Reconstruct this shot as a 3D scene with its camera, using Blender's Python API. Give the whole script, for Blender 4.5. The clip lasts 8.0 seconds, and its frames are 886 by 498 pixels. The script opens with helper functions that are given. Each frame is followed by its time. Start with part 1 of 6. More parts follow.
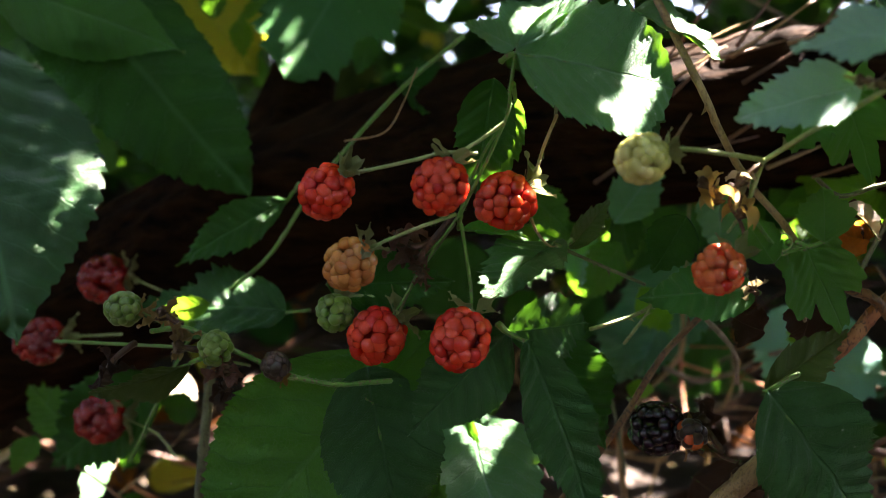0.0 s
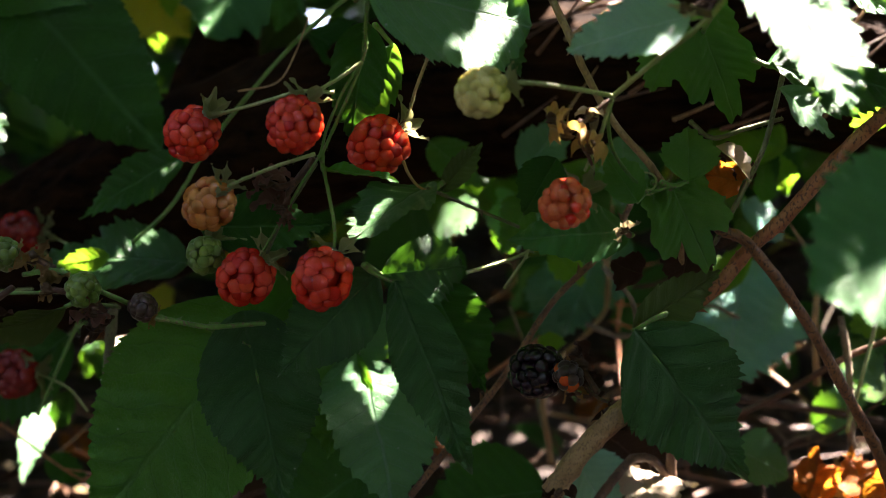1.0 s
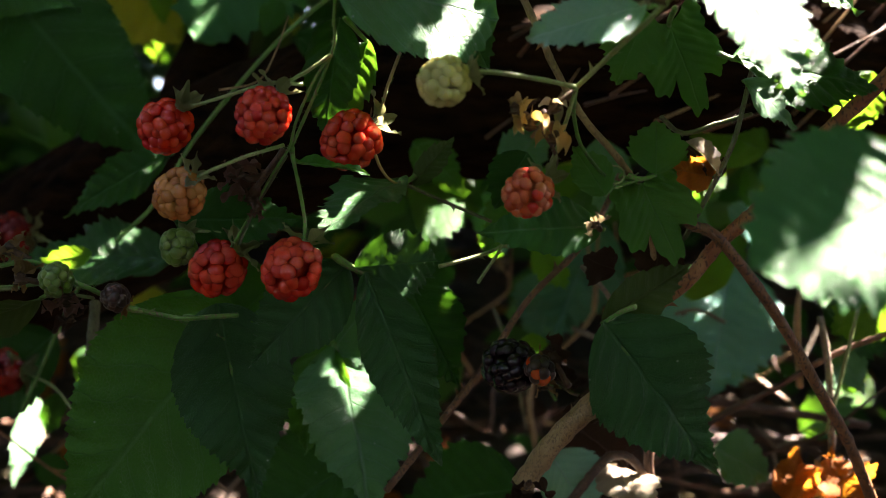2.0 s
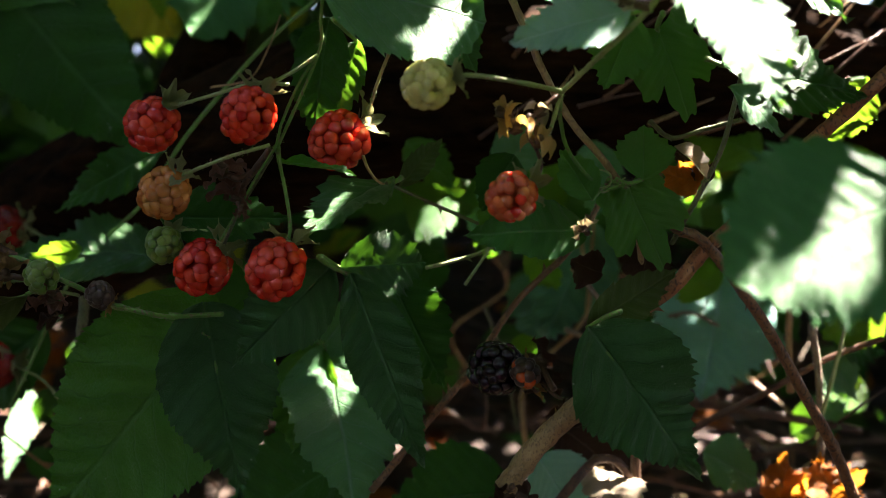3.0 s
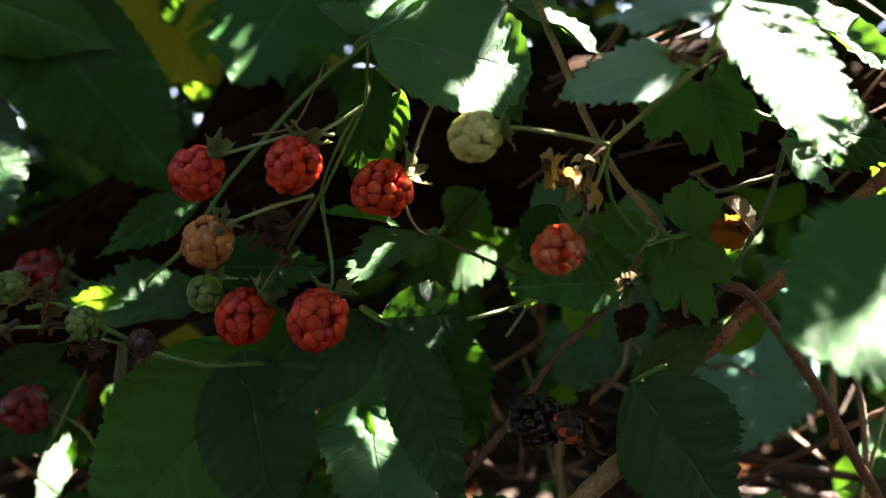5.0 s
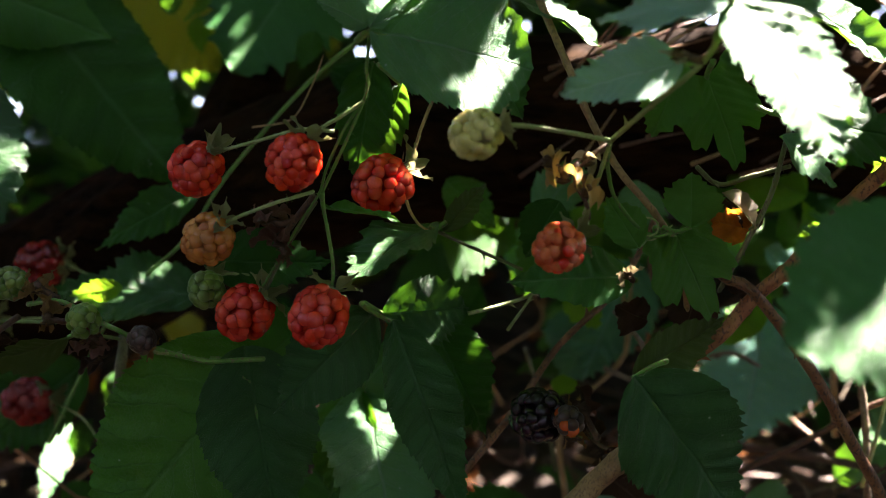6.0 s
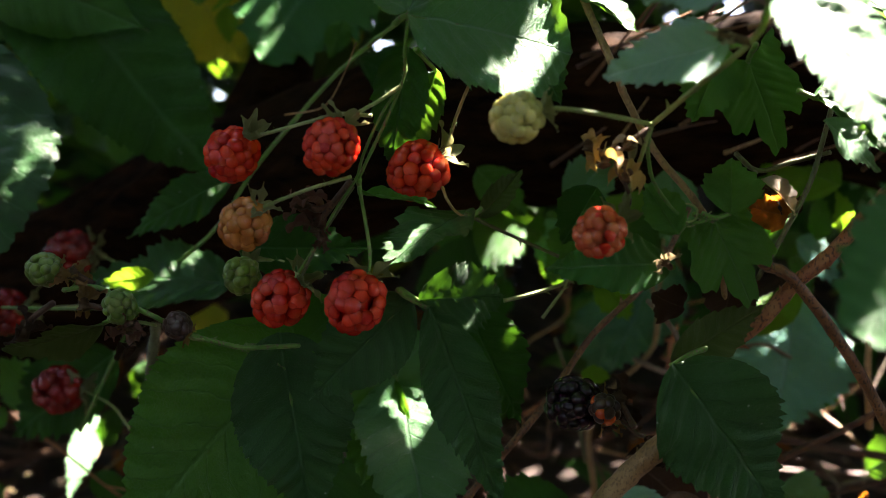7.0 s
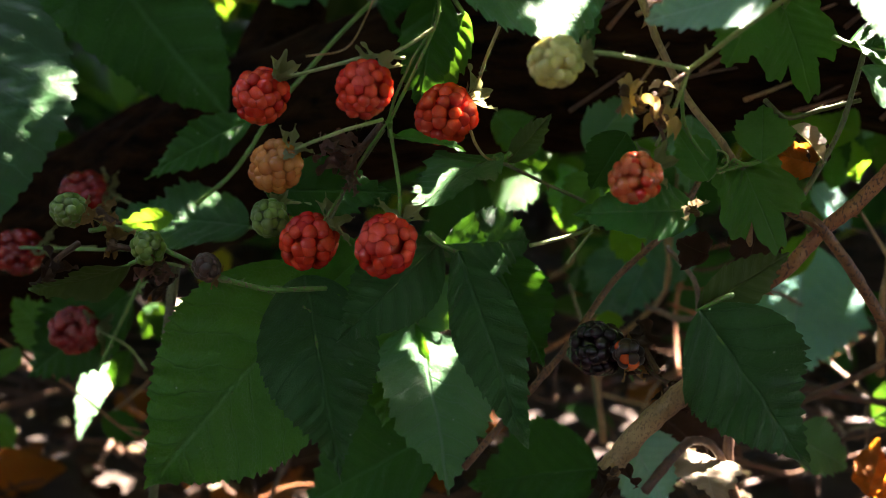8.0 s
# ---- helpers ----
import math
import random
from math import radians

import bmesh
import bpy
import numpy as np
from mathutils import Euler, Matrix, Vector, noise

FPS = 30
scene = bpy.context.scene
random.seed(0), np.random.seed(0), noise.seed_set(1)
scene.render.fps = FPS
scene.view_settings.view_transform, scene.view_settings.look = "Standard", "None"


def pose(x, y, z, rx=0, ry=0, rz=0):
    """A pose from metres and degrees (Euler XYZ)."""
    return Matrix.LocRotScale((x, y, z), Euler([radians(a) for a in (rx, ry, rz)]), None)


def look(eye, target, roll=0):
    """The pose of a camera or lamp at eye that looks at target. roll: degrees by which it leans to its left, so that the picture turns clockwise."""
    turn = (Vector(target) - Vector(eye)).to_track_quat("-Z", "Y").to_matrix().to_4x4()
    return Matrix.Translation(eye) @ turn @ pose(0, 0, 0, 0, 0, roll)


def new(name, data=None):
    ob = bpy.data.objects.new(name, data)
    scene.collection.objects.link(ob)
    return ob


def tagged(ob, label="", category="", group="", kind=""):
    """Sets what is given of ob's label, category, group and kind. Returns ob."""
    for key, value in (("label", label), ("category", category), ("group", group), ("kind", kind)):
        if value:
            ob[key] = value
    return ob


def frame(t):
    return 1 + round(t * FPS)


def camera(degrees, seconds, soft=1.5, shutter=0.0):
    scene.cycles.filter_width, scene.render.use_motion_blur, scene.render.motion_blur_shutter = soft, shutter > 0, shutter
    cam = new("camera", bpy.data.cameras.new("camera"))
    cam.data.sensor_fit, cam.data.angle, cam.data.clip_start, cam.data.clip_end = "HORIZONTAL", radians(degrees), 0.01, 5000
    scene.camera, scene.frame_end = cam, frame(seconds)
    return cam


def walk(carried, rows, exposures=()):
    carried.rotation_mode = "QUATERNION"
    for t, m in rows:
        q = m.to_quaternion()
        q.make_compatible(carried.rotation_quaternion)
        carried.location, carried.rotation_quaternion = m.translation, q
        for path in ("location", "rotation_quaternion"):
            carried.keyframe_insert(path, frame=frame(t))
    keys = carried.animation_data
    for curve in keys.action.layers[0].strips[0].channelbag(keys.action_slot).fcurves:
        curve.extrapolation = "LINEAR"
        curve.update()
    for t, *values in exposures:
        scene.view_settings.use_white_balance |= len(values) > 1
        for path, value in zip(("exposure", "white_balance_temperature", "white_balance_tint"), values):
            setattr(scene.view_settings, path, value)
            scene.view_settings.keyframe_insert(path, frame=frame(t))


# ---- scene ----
PATH = [
    (0, (-0.05083, 0.00414, 0.27525), (-0.03801, 0.50382, 0.26299), -0.39),
    (0.5, (-0.02718, 0.00368, 0.26829), (-0.00320, 0.50295, 0.25603), -0.29),
    (1, (-0.01493, 0.00079, 0.26435), (-0.00130, 0.50016, 0.24326), -0.69),
    (1.5, (-0.01088, -0.00302, 0.26144), (-0.00462, 0.49678, 0.24893), -0.70),
    (2, (-0.00376, -0.00263, 0.25685), (0.00543, 0.49712, 0.24407), -0.53),
    (2.2, (-0.00400, -0.00400, 0.25850), (0.01280, 0.49550, 0.24240), -0.40),
    (3.3, (0.00300, -0.00100, 0.25880), (0.00650, 0.49900, 0.24560), 0.55),
    (3.5, (0.00289, -0.00055, 0.25787), (0.00639, 0.49938, 0.25043), 0.76),
    (4, (0.00144, -0.00054, 0.25972), (0.00055, 0.49945, 0.26304), 0.58),
    (4.5, (0.00046, 0.00007, 0.26003), (-0.00241, 0.50004, 0.26401), 0.50),
    (5, (-0.00193, 0.00067, 0.26106), (-0.00808, 0.50062, 0.26463), 0.86),
    (5.2, (-0.00326, 0.00046, 0.25994), (-0.01004, 0.50041, 0.26165), 1.23),
    (6.3, (-0.00200, 0.00200, 0.26650), (-0.00820, 0.50200, 0.26080), 0.52),
    (6.5, (-0.00284, 0.00237, 0.26421), (-0.01009, 0.50232, 0.26385), 0.57),
    (7, (-0.00745, 0.00331, 0.26260), (-0.02115, 0.50307, 0.25553), 0.76),
    (7.5, (-0.01089, 0.00419, 0.25879), (-0.02935, 0.50300, 0.22973), 0.82),
    (8, (-0.01774, 0.00320, 0.26210), (-0.02729, 0.50217, 0.23140), 1.35),
]
cam = camera(42, 8.0, soft=0.5)
cam.data.dof.use_dof = True
cam.data.dof.focus_distance = 0.325
cam.data.dof.aperture_fstop = 14.5
walk(cam, [(t, look(eye, target, roll)) for t, eye, target, roll in PATH], exposures=[(0.0, 5.24, 6900, 23), (0.6, 5.08, 6900, 23), (1.0, 4.74, 6900, 23), (3.5, 4.64, 6900, 20), (6.5, 4.64, 6900, 21), (7.4, 4.66, 7000, 23), (8.0, 5.12, 7000, 23)])

# ---- light: high sun behind the brambles, sky all round ----
SUN_TO = Vector((0.48, 0.24, 0.84)).normalized()
world = bpy.data.worlds.new("world")
scene.world = world
world.use_nodes = True
wn = world.node_tree.nodes
wn.clear()
sky = wn.new("ShaderNodeTexSky")
sky.sky_type = "NISHITA"
sky.sun_disc = False
sky.sun_elevation = math.asin(SUN_TO.z)
sky.sun_rotation = math.atan2(SUN_TO.x, SUN_TO.y)
sky.air_density, sky.dust_density, sky.ozone_density = 0.75, 2.0, 0.4
bg = wn.new("ShaderNodeBackground")
bg.inputs["Strength"].default_value = 0.06
wout = wn.new("ShaderNodeOutputWorld")
world.node_tree.links.new(sky.outputs[0], bg.inputs[0])
world.node_tree.links.new(bg.outputs[0], wout.inputs[0])
sun = new("sun", bpy.data.lights.new("sun", "SUN"))
sun.data.energy, sun.data.angle, sun.data.color = 5.0, radians(0.5), (1.0, 0.95, 0.86)
sun.matrix_world = look((0, 0, 5), Vector((0, 0, 5)) - SUN_TO)


# ---- materials ----
def nodes_of(name):
    m = bpy.data.materials.new(name)
    m.use_nodes = True
    nt = m.node_tree
    nt.nodes.clear()
    return m, nt.nodes, nt.links


def calc(n, l, op, a, b=None, c=None):
    q = n.new("ShaderNodeMath")
    q.operation = op
    for i, v in enumerate((a, b, c)):
        if v is None:
            continue
        if isinstance(v, (int, float)):
            q.inputs[i].default_value = v
        else:
            l.new(v, q.inputs[i])
    return q.outputs[0]


def mixed(n, l, fac, a, b):
    q = n.new("ShaderNodeMix")
    q.data_type = "RGBA"
    for i, v in ((0, fac), (6, a), (7, b)):
        if isinstance(v, tuple):
            q.inputs[i].default_value = (*v, 1)
        elif isinstance(v, (int, float)):
            q.inputs[i].default_value = v
        else:
            l.new(v, q.inputs[i])
    return q.outputs[2]


def ramp(n, l, v, lo, hi):
    q = n.new("ShaderNodeMapRange")
    q.inputs[1].default_value, q.inputs[2].default_value = lo, hi
    l.new(v, q.inputs[0])
    return q.outputs[0]


def noise_tex(n, l, scale, detail=3, vec=None, rough=0.55):
    q = n.new("ShaderNodeTexNoise")
    q.inputs["Scale"].default_value, q.inputs["Detail"].default_value, q.inputs["Roughness"].default_value = scale, detail, rough
    if vec is None:
        vec = n.new("ShaderNodeTexCoord").outputs["Object"]
    l.new(vec, q.inputs["Vector"])
    return q.outputs["Fac"]


def leaf_material(name, low, high, vein, rough=0.42, glow=0.3, spots=(0.10, 0.06, 0.025), spotty=0.5, relief=0.95, sheer=(0.16, 0.42, 0.02), shine=0.22):
    """Leaf skin: mottled green with shade painted along the side veins, pale pinnate veins, fine crinkle, light
    shining through.
    """
    m, n, l = nodes_of(name)
    uv = n.new("ShaderNodeUVMap").outputs[0]
    sep = n.new("ShaderNodeSeparateXYZ")
    l.new(uv, sep.inputs[0])
    x, y = calc(n, l, "ABSOLUTE", sep.outputs[0]), sep.outputs[1]
    drift = noise_tex(n, l, 90, 2)
    y0 = calc(n, l, "ADD", calc(n, l, "SUBTRACT", y, calc(n, l, "MULTIPLY", x, 0.75)), calc(n, l, "MULTIPLY", calc(n, l, "SUBTRACT", drift, 0.5), 0.09))
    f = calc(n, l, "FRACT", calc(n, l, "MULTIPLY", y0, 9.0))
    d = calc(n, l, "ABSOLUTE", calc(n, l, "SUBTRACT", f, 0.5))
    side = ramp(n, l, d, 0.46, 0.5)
    mid = ramp(n, l, x, 0.013, 0.004)
    veins = calc(n, l, "MAXIMUM", calc(n, l, "MULTIPLY", side, 0.7), mid)
    vor = n.new("ShaderNodeTexVoronoi")
    vor.feature = "DISTANCE_TO_EDGE"
    vor.inputs["Scale"].default_value = 70
    l.new(uv, vor.inputs["Vector"])
    net = ramp(n, l, vor.outputs["Distance"], 0.0, 0.12)
    big = noise_tex(n, l, 38, 3)
    fine = noise_tex(n, l, 420, 3)
    rnd = n.new("ShaderNodeObjectInfo").outputs["Random"]
    base = mixed(n, l, ramp(n, l, calc(n, l, "ADD", big, calc(n, l, "MULTIPLY", calc(n, l, "SUBTRACT", rnd, 0.5), 0.35)), 0.25, 0.75), low, high)
    base = mixed(n, l, calc(n, l, "MULTIPLY", fine, 0.45), base, low)
    # Shade of the pleat valleys put into the colour: darker towards side veins.
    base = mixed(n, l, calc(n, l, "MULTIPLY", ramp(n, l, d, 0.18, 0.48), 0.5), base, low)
    base = mixed(n, l, calc(n, l, "MULTIPLY", calc(n, l, "SUBTRACT", 1.0, net), 0.35), base, low)
    base = mixed(n, l, calc(n, l, "MULTIPLY", veins, 0.5), base, vein)
    worn = ramp(n, l, noise_tex(n, l, 95, 4, rough=0.7), 0.70, 0.78)
    base = mixed(n, l, calc(n, l, "MULTIPLY", worn, spotty), base, spots)
    dots = n.new("ShaderNodeTexVoronoi")
    dots.inputs["Scale"].default_value = 210
    l.new(n.new("ShaderNodeTexCoord").outputs["Object"], dots.inputs["Vector"])
    rare = n.new("ShaderNodeSeparateColor")
    l.new(dots.outputs["Color"], rare.inputs[0])
    dust = calc(n, l, "MULTIPLY", ramp(n, l, dots.outputs["Distance"], 0.10, 0.04), ramp(n, l, rare.outputs[0], 0.86, 0.90))
    base = mixed(n, l, calc(n, l, "MULTIPLY", dust, 0.75), base, (0.45, 0.47, 0.40))
    h = calc(n, l, "ADD", calc(n, l, "MULTIPLY", net, 0.16), calc(n, l, "MULTIPLY", veins, -0.55))
    h = calc(n, l, "ADD", h, calc(n, l, "MULTIPLY", fine, 0.1))
    bump = n.new("ShaderNodeBump")
    bump.inputs["Strength"].default_value, bump.inputs["Distance"].default_value = relief, 0.0016
    l.new(h, bump.inputs["Height"])
    p = n.new("ShaderNodeBsdfPrincipled")
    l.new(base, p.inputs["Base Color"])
    l.new(calc(n, l, "ADD", calc(n, l, "MULTIPLY", fine, 0.2), rough - 0.1), p.inputs["Roughness"])
    l.new(bump.outputs[0], p.inputs["Normal"])
    p.inputs["Specular IOR Level"].default_value = shine
    tr = n.new("ShaderNodeBsdfTranslucent")
    l.new(mixed(n, l, calc(n, l, "MULTIPLY", veins, 0.4), sheer, low), tr.inputs["Color"])
    mix = n.new("ShaderNodeMixShader")
    mix.inputs[0].default_value = glow
    l.new(p.outputs[0], mix.inputs[1])
    l.new(tr.outputs[0], mix.inputs[2])
    out = n.new("ShaderNodeOutputMaterial")
    l.new(mix.outputs[0], out.inputs[0])
    return m


def stem_material(name, a, b, spot, rough=0.55, scale=1300, relief=0.6, stretch=0.7):
    m, n, l = nodes_of(name)
    tc = n.new("ShaderNodeTexCoord").outputs["Object"]
    mp = n.new("ShaderNodeMapping")
    mp.inputs["Scale"].default_value = (1, 1, stretch)
    l.new(tc, mp.inputs[0])
    g = noise_tex(n, l, scale, 4, mp.outputs[0])
    big = noise_tex(n, l, scale / 7, 2)
    base = mixed(n, l, ramp(n, l, big, 0.35, 0.65), a, b)
    base = mixed(n, l, calc(n, l, "MULTIPLY", ramp(n, l, g, 0.53, 0.60), 0.8), base, spot)
    bump = n.new("ShaderNodeBump")
    bump.inputs["Strength"].default_value, bump.inputs["Distance"].default_value = relief, 0.0008
    l.new(g, bump.inputs["Height"])
    p = n.new("ShaderNodeBsdfPrincipled")
    l.new(base, p.inputs["Base Color"])
    p.inputs["Roughness"].default_value = rough
    l.new(bump.outputs[0], p.inputs["Normal"])
    out = n.new("ShaderNodeOutputMaterial")
    l.new(p.outputs[0], out.inputs[0])
    return m


def berry_material(name, a, b, sss, rough=0.14):
    """Juicy drupelet skin: each piece its own shade, soft light inside, a wet gloss."""
    m, n, l = nodes_of(name)
    rnd = n.new("ShaderNodeObjectInfo").outputs["Random"]
    g = noise_tex(n, l, 260, 3)
    fac = calc(n, l, "ADD", calc(n, l, "MULTIPLY", rnd, 0.75), calc(n, l, "MULTIPLY", g, 0.3))
    base = mixed(n, l, fac, a, b)
    bump = n.new("ShaderNodeBump")
    bump.inputs["Strength"].default_value, bump.inputs["Distance"].default_value = 0.06, 0.0004
    l.new(noise_tex(n, l, 900, 2), bump.inputs["Height"])
    p = n.new("ShaderNodeBsdfPrincipled")
    l.new(base, p.inputs["Base Color"])
    l.new(calc(n, l, "ADD", calc(n, l, "MULTIPLY", g, 0.16), rough - 0.02), p.inputs["Roughness"])
    p.inputs["Specular IOR Level"].default_value = 0.5
    l.new(bump.outputs[0], p.inputs["Normal"])
    p.inputs["Subsurface Weight"].default_value = 0.55
    p.inputs["Subsurface Radius"].default_value = sss
    p.inputs["Subsurface Scale"].default_value = 0.002
    out = n.new("ShaderNodeOutputMaterial")
    l.new(p.outputs[0], out.inputs[0])
    return m


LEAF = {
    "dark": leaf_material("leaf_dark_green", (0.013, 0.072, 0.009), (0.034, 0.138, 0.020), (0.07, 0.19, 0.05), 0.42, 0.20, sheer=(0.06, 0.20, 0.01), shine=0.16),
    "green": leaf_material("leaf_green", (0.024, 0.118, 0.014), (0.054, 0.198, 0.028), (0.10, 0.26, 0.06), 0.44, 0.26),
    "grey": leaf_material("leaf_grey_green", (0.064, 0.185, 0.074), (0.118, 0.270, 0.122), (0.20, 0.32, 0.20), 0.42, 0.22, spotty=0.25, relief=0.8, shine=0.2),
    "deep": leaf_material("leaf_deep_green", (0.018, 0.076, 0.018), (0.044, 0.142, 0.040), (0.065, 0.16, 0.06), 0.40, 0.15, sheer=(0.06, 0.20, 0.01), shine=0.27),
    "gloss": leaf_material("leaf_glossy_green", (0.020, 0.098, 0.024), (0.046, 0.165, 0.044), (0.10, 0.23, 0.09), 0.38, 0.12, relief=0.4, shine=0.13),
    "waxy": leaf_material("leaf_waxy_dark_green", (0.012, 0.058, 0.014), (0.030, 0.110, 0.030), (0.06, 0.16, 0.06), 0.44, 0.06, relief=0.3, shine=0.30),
    # Bluish green brightened: the sky's sheen on the leaf is put into the colour.
    "blue": leaf_material("leaf_blue_green_sky_sheen", (0.110, 0.350, 0.250), (0.210, 0.500, 0.380), (0.23, 0.42, 0.36), 0.38, 0.2, spotty=0.25, shine=0.6),
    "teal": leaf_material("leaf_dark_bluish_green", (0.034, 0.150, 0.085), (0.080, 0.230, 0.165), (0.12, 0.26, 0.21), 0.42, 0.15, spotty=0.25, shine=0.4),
    # Paler copy of grey green: skylight on the leaf is put into the colour.
    "sky_pale": leaf_material("leaf_sky_pale_green", (0.20, 0.36, 0.27), (0.30, 0.48, 0.37), (0.38, 0.54, 0.44), 0.40, 0.2, spotty=0.2, relief=0.6, shine=0.6),
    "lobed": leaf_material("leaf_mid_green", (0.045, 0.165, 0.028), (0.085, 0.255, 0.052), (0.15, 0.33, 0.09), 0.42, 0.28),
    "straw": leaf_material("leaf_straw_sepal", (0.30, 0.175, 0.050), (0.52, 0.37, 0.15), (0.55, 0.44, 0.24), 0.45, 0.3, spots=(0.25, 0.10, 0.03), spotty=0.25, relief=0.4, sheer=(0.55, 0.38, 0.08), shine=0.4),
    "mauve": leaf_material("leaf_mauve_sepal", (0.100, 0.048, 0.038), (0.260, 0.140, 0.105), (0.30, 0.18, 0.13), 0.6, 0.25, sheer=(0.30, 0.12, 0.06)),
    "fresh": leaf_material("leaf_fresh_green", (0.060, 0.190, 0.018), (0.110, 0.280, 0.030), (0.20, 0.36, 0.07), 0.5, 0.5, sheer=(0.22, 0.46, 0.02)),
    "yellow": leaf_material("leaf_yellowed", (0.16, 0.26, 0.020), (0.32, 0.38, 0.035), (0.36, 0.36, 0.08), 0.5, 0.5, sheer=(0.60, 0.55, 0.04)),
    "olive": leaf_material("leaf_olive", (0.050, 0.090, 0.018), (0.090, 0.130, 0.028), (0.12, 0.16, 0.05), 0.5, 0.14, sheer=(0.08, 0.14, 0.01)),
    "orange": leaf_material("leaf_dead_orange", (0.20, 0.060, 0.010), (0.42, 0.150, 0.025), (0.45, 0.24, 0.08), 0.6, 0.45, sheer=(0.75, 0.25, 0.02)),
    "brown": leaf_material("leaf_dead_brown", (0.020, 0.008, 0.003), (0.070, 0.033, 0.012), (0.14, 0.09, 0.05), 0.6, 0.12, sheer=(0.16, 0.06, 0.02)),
    # Dead pale skin; also stands in for sunlit white on far leaves and glints.
    "pale": leaf_material("leaf_pale_dead_and_sunlit", (0.30, 0.24, 0.16), (0.52, 0.44, 0.32), (0.55, 0.48, 0.36), 0.7, 0.25, sheer=(0.5, 0.4, 0.2)),
    # Skin of the leaf layers added to block light; little passes through.
    "crown": leaf_material("leaf_light_screen", (0.018, 0.050, 0.014), (0.035, 0.090, 0.025), (0.05, 0.10, 0.03), 0.5, 0.10, sheer=(0.10, 0.20, 0.02)),
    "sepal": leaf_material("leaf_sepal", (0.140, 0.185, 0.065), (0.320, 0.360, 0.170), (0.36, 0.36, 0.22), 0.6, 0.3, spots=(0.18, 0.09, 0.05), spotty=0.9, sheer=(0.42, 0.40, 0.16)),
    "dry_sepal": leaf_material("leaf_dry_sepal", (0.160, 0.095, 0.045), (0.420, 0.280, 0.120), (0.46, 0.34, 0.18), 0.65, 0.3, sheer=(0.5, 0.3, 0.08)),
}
STEM = {
    "green": stem_material("stem_green", (0.060, 0.185, 0.020), (0.120, 0.265, 0.042), (0.15, 0.11, 0.06)),
    "lime": stem_material("stem_lime", (0.200, 0.290, 0.080), (0.300, 0.360, 0.130), (0.22, 0.18, 0.09)),
    "olive": stem_material("stem_olive", (0.080, 0.095, 0.035), (0.130, 0.130, 0.055), (0.06, 0.04, 0.025)),
    "red": stem_material("stem_reddish", (0.250, 0.080, 0.026), (0.370, 0.155, 0.056), (0.05, 0.018, 0.012)),
    "tan": stem_material("stem_tan", (0.260, 0.150, 0.060), (0.360, 0.225, 0.095), (0.17, 0.10, 0.045)),
    "brown": stem_material("stem_brown", (0.060, 0.025, 0.010), (0.120, 0.056, 0.024), (0.03, 0.015, 0.009)),
    "rust": stem_material("stem_rust_brown", (0.125, 0.050, 0.016), (0.215, 0.100, 0.036), (0.03, 0.016, 0.010)),
    "grey": stem_material("stem_dead_grey", (0.130, 0.100, 0.062), (0.240, 0.190, 0.125), (0.09, 0.06, 0.045), 0.75),
}
BERRY = {
    "red": berry_material("berry_red", (0.42, 0.008, 0.005), (0.74, 0.055, 0.014), (1.0, 0.18, 0.06), 0.13),
    # Darker copy of the red: the berries' shade is put into the colour.
    "deep": berry_material("berry_red_in_shade", (0.15, 0.006, 0.005), (0.28, 0.016, 0.008), (1.0, 0.12, 0.05), 0.13),
    "orange": berry_material("berry_orange_red", (0.46, 0.070, 0.020), (0.62, 0.150, 0.042), (1.0, 0.3, 0.12)),
    "amber": berry_material("berry_amber", (0.34, 0.105, 0.022), (0.54, 0.235, 0.050), (1.0, 0.5, 0.2)),
    "cream": berry_material("berry_cream", (0.38, 0.36, 0.095), (0.62, 0.55, 0.20), (1.0, 0.8, 0.3)),
    "green": berry_material("berry_green", (0.070, 0.140, 0.018), (0.150, 0.220, 0.040), (0.6, 1.0, 0.2), 0.35),
    "dull": berry_material("berry_shrivelled", (0.020, 0.011, 0.009), (0.060, 0.028, 0.018), (0.6, 0.3, 0.2), 0.3),
    "black": berry_material("berry_black", (0.006, 0.004, 0.007), (0.022, 0.008, 0.014), (0.4, 0.1, 0.2), 0.16),
}


# ---- builders ----
def mesh_from(name, verts, faces, mat, uvs=None, smooth=True):
    me = bpy.data.meshes.new(name)
    me.from_pydata([tuple(v) for v in verts], [], [tuple(f) for f in faces])
    if uvs is not None:
        layer = me.uv_layers.new(name="UVMap")
        idx = np.empty(len(me.loops), dtype=np.int32)
        me.loops.foreach_get("vertex_index", idx)
        layer.data.foreach_set("uv", np.asarray(uvs, dtype=np.float32)[idx].ravel())
    me.materials.append(mat)
    if smooth:
        me.polygons.foreach_set("use_smooth", [True] * len(me.polygons))
    me.update()
    return me


def part(name, me, parent, label="", m=None):
    ob = new(name, me)
    ob.parent = parent
    if m is not None:
        ob.matrix_basis = m
    if label:
        tagged(ob, label)
    return ob


def thing(name, place, label, category, group=""):
    ob = new(name)
    ob.empty_display_size = 0.01
    ob.matrix_basis = place if isinstance(place, Matrix) else Matrix.Translation(place)
    return tagged(ob, label, category, group)


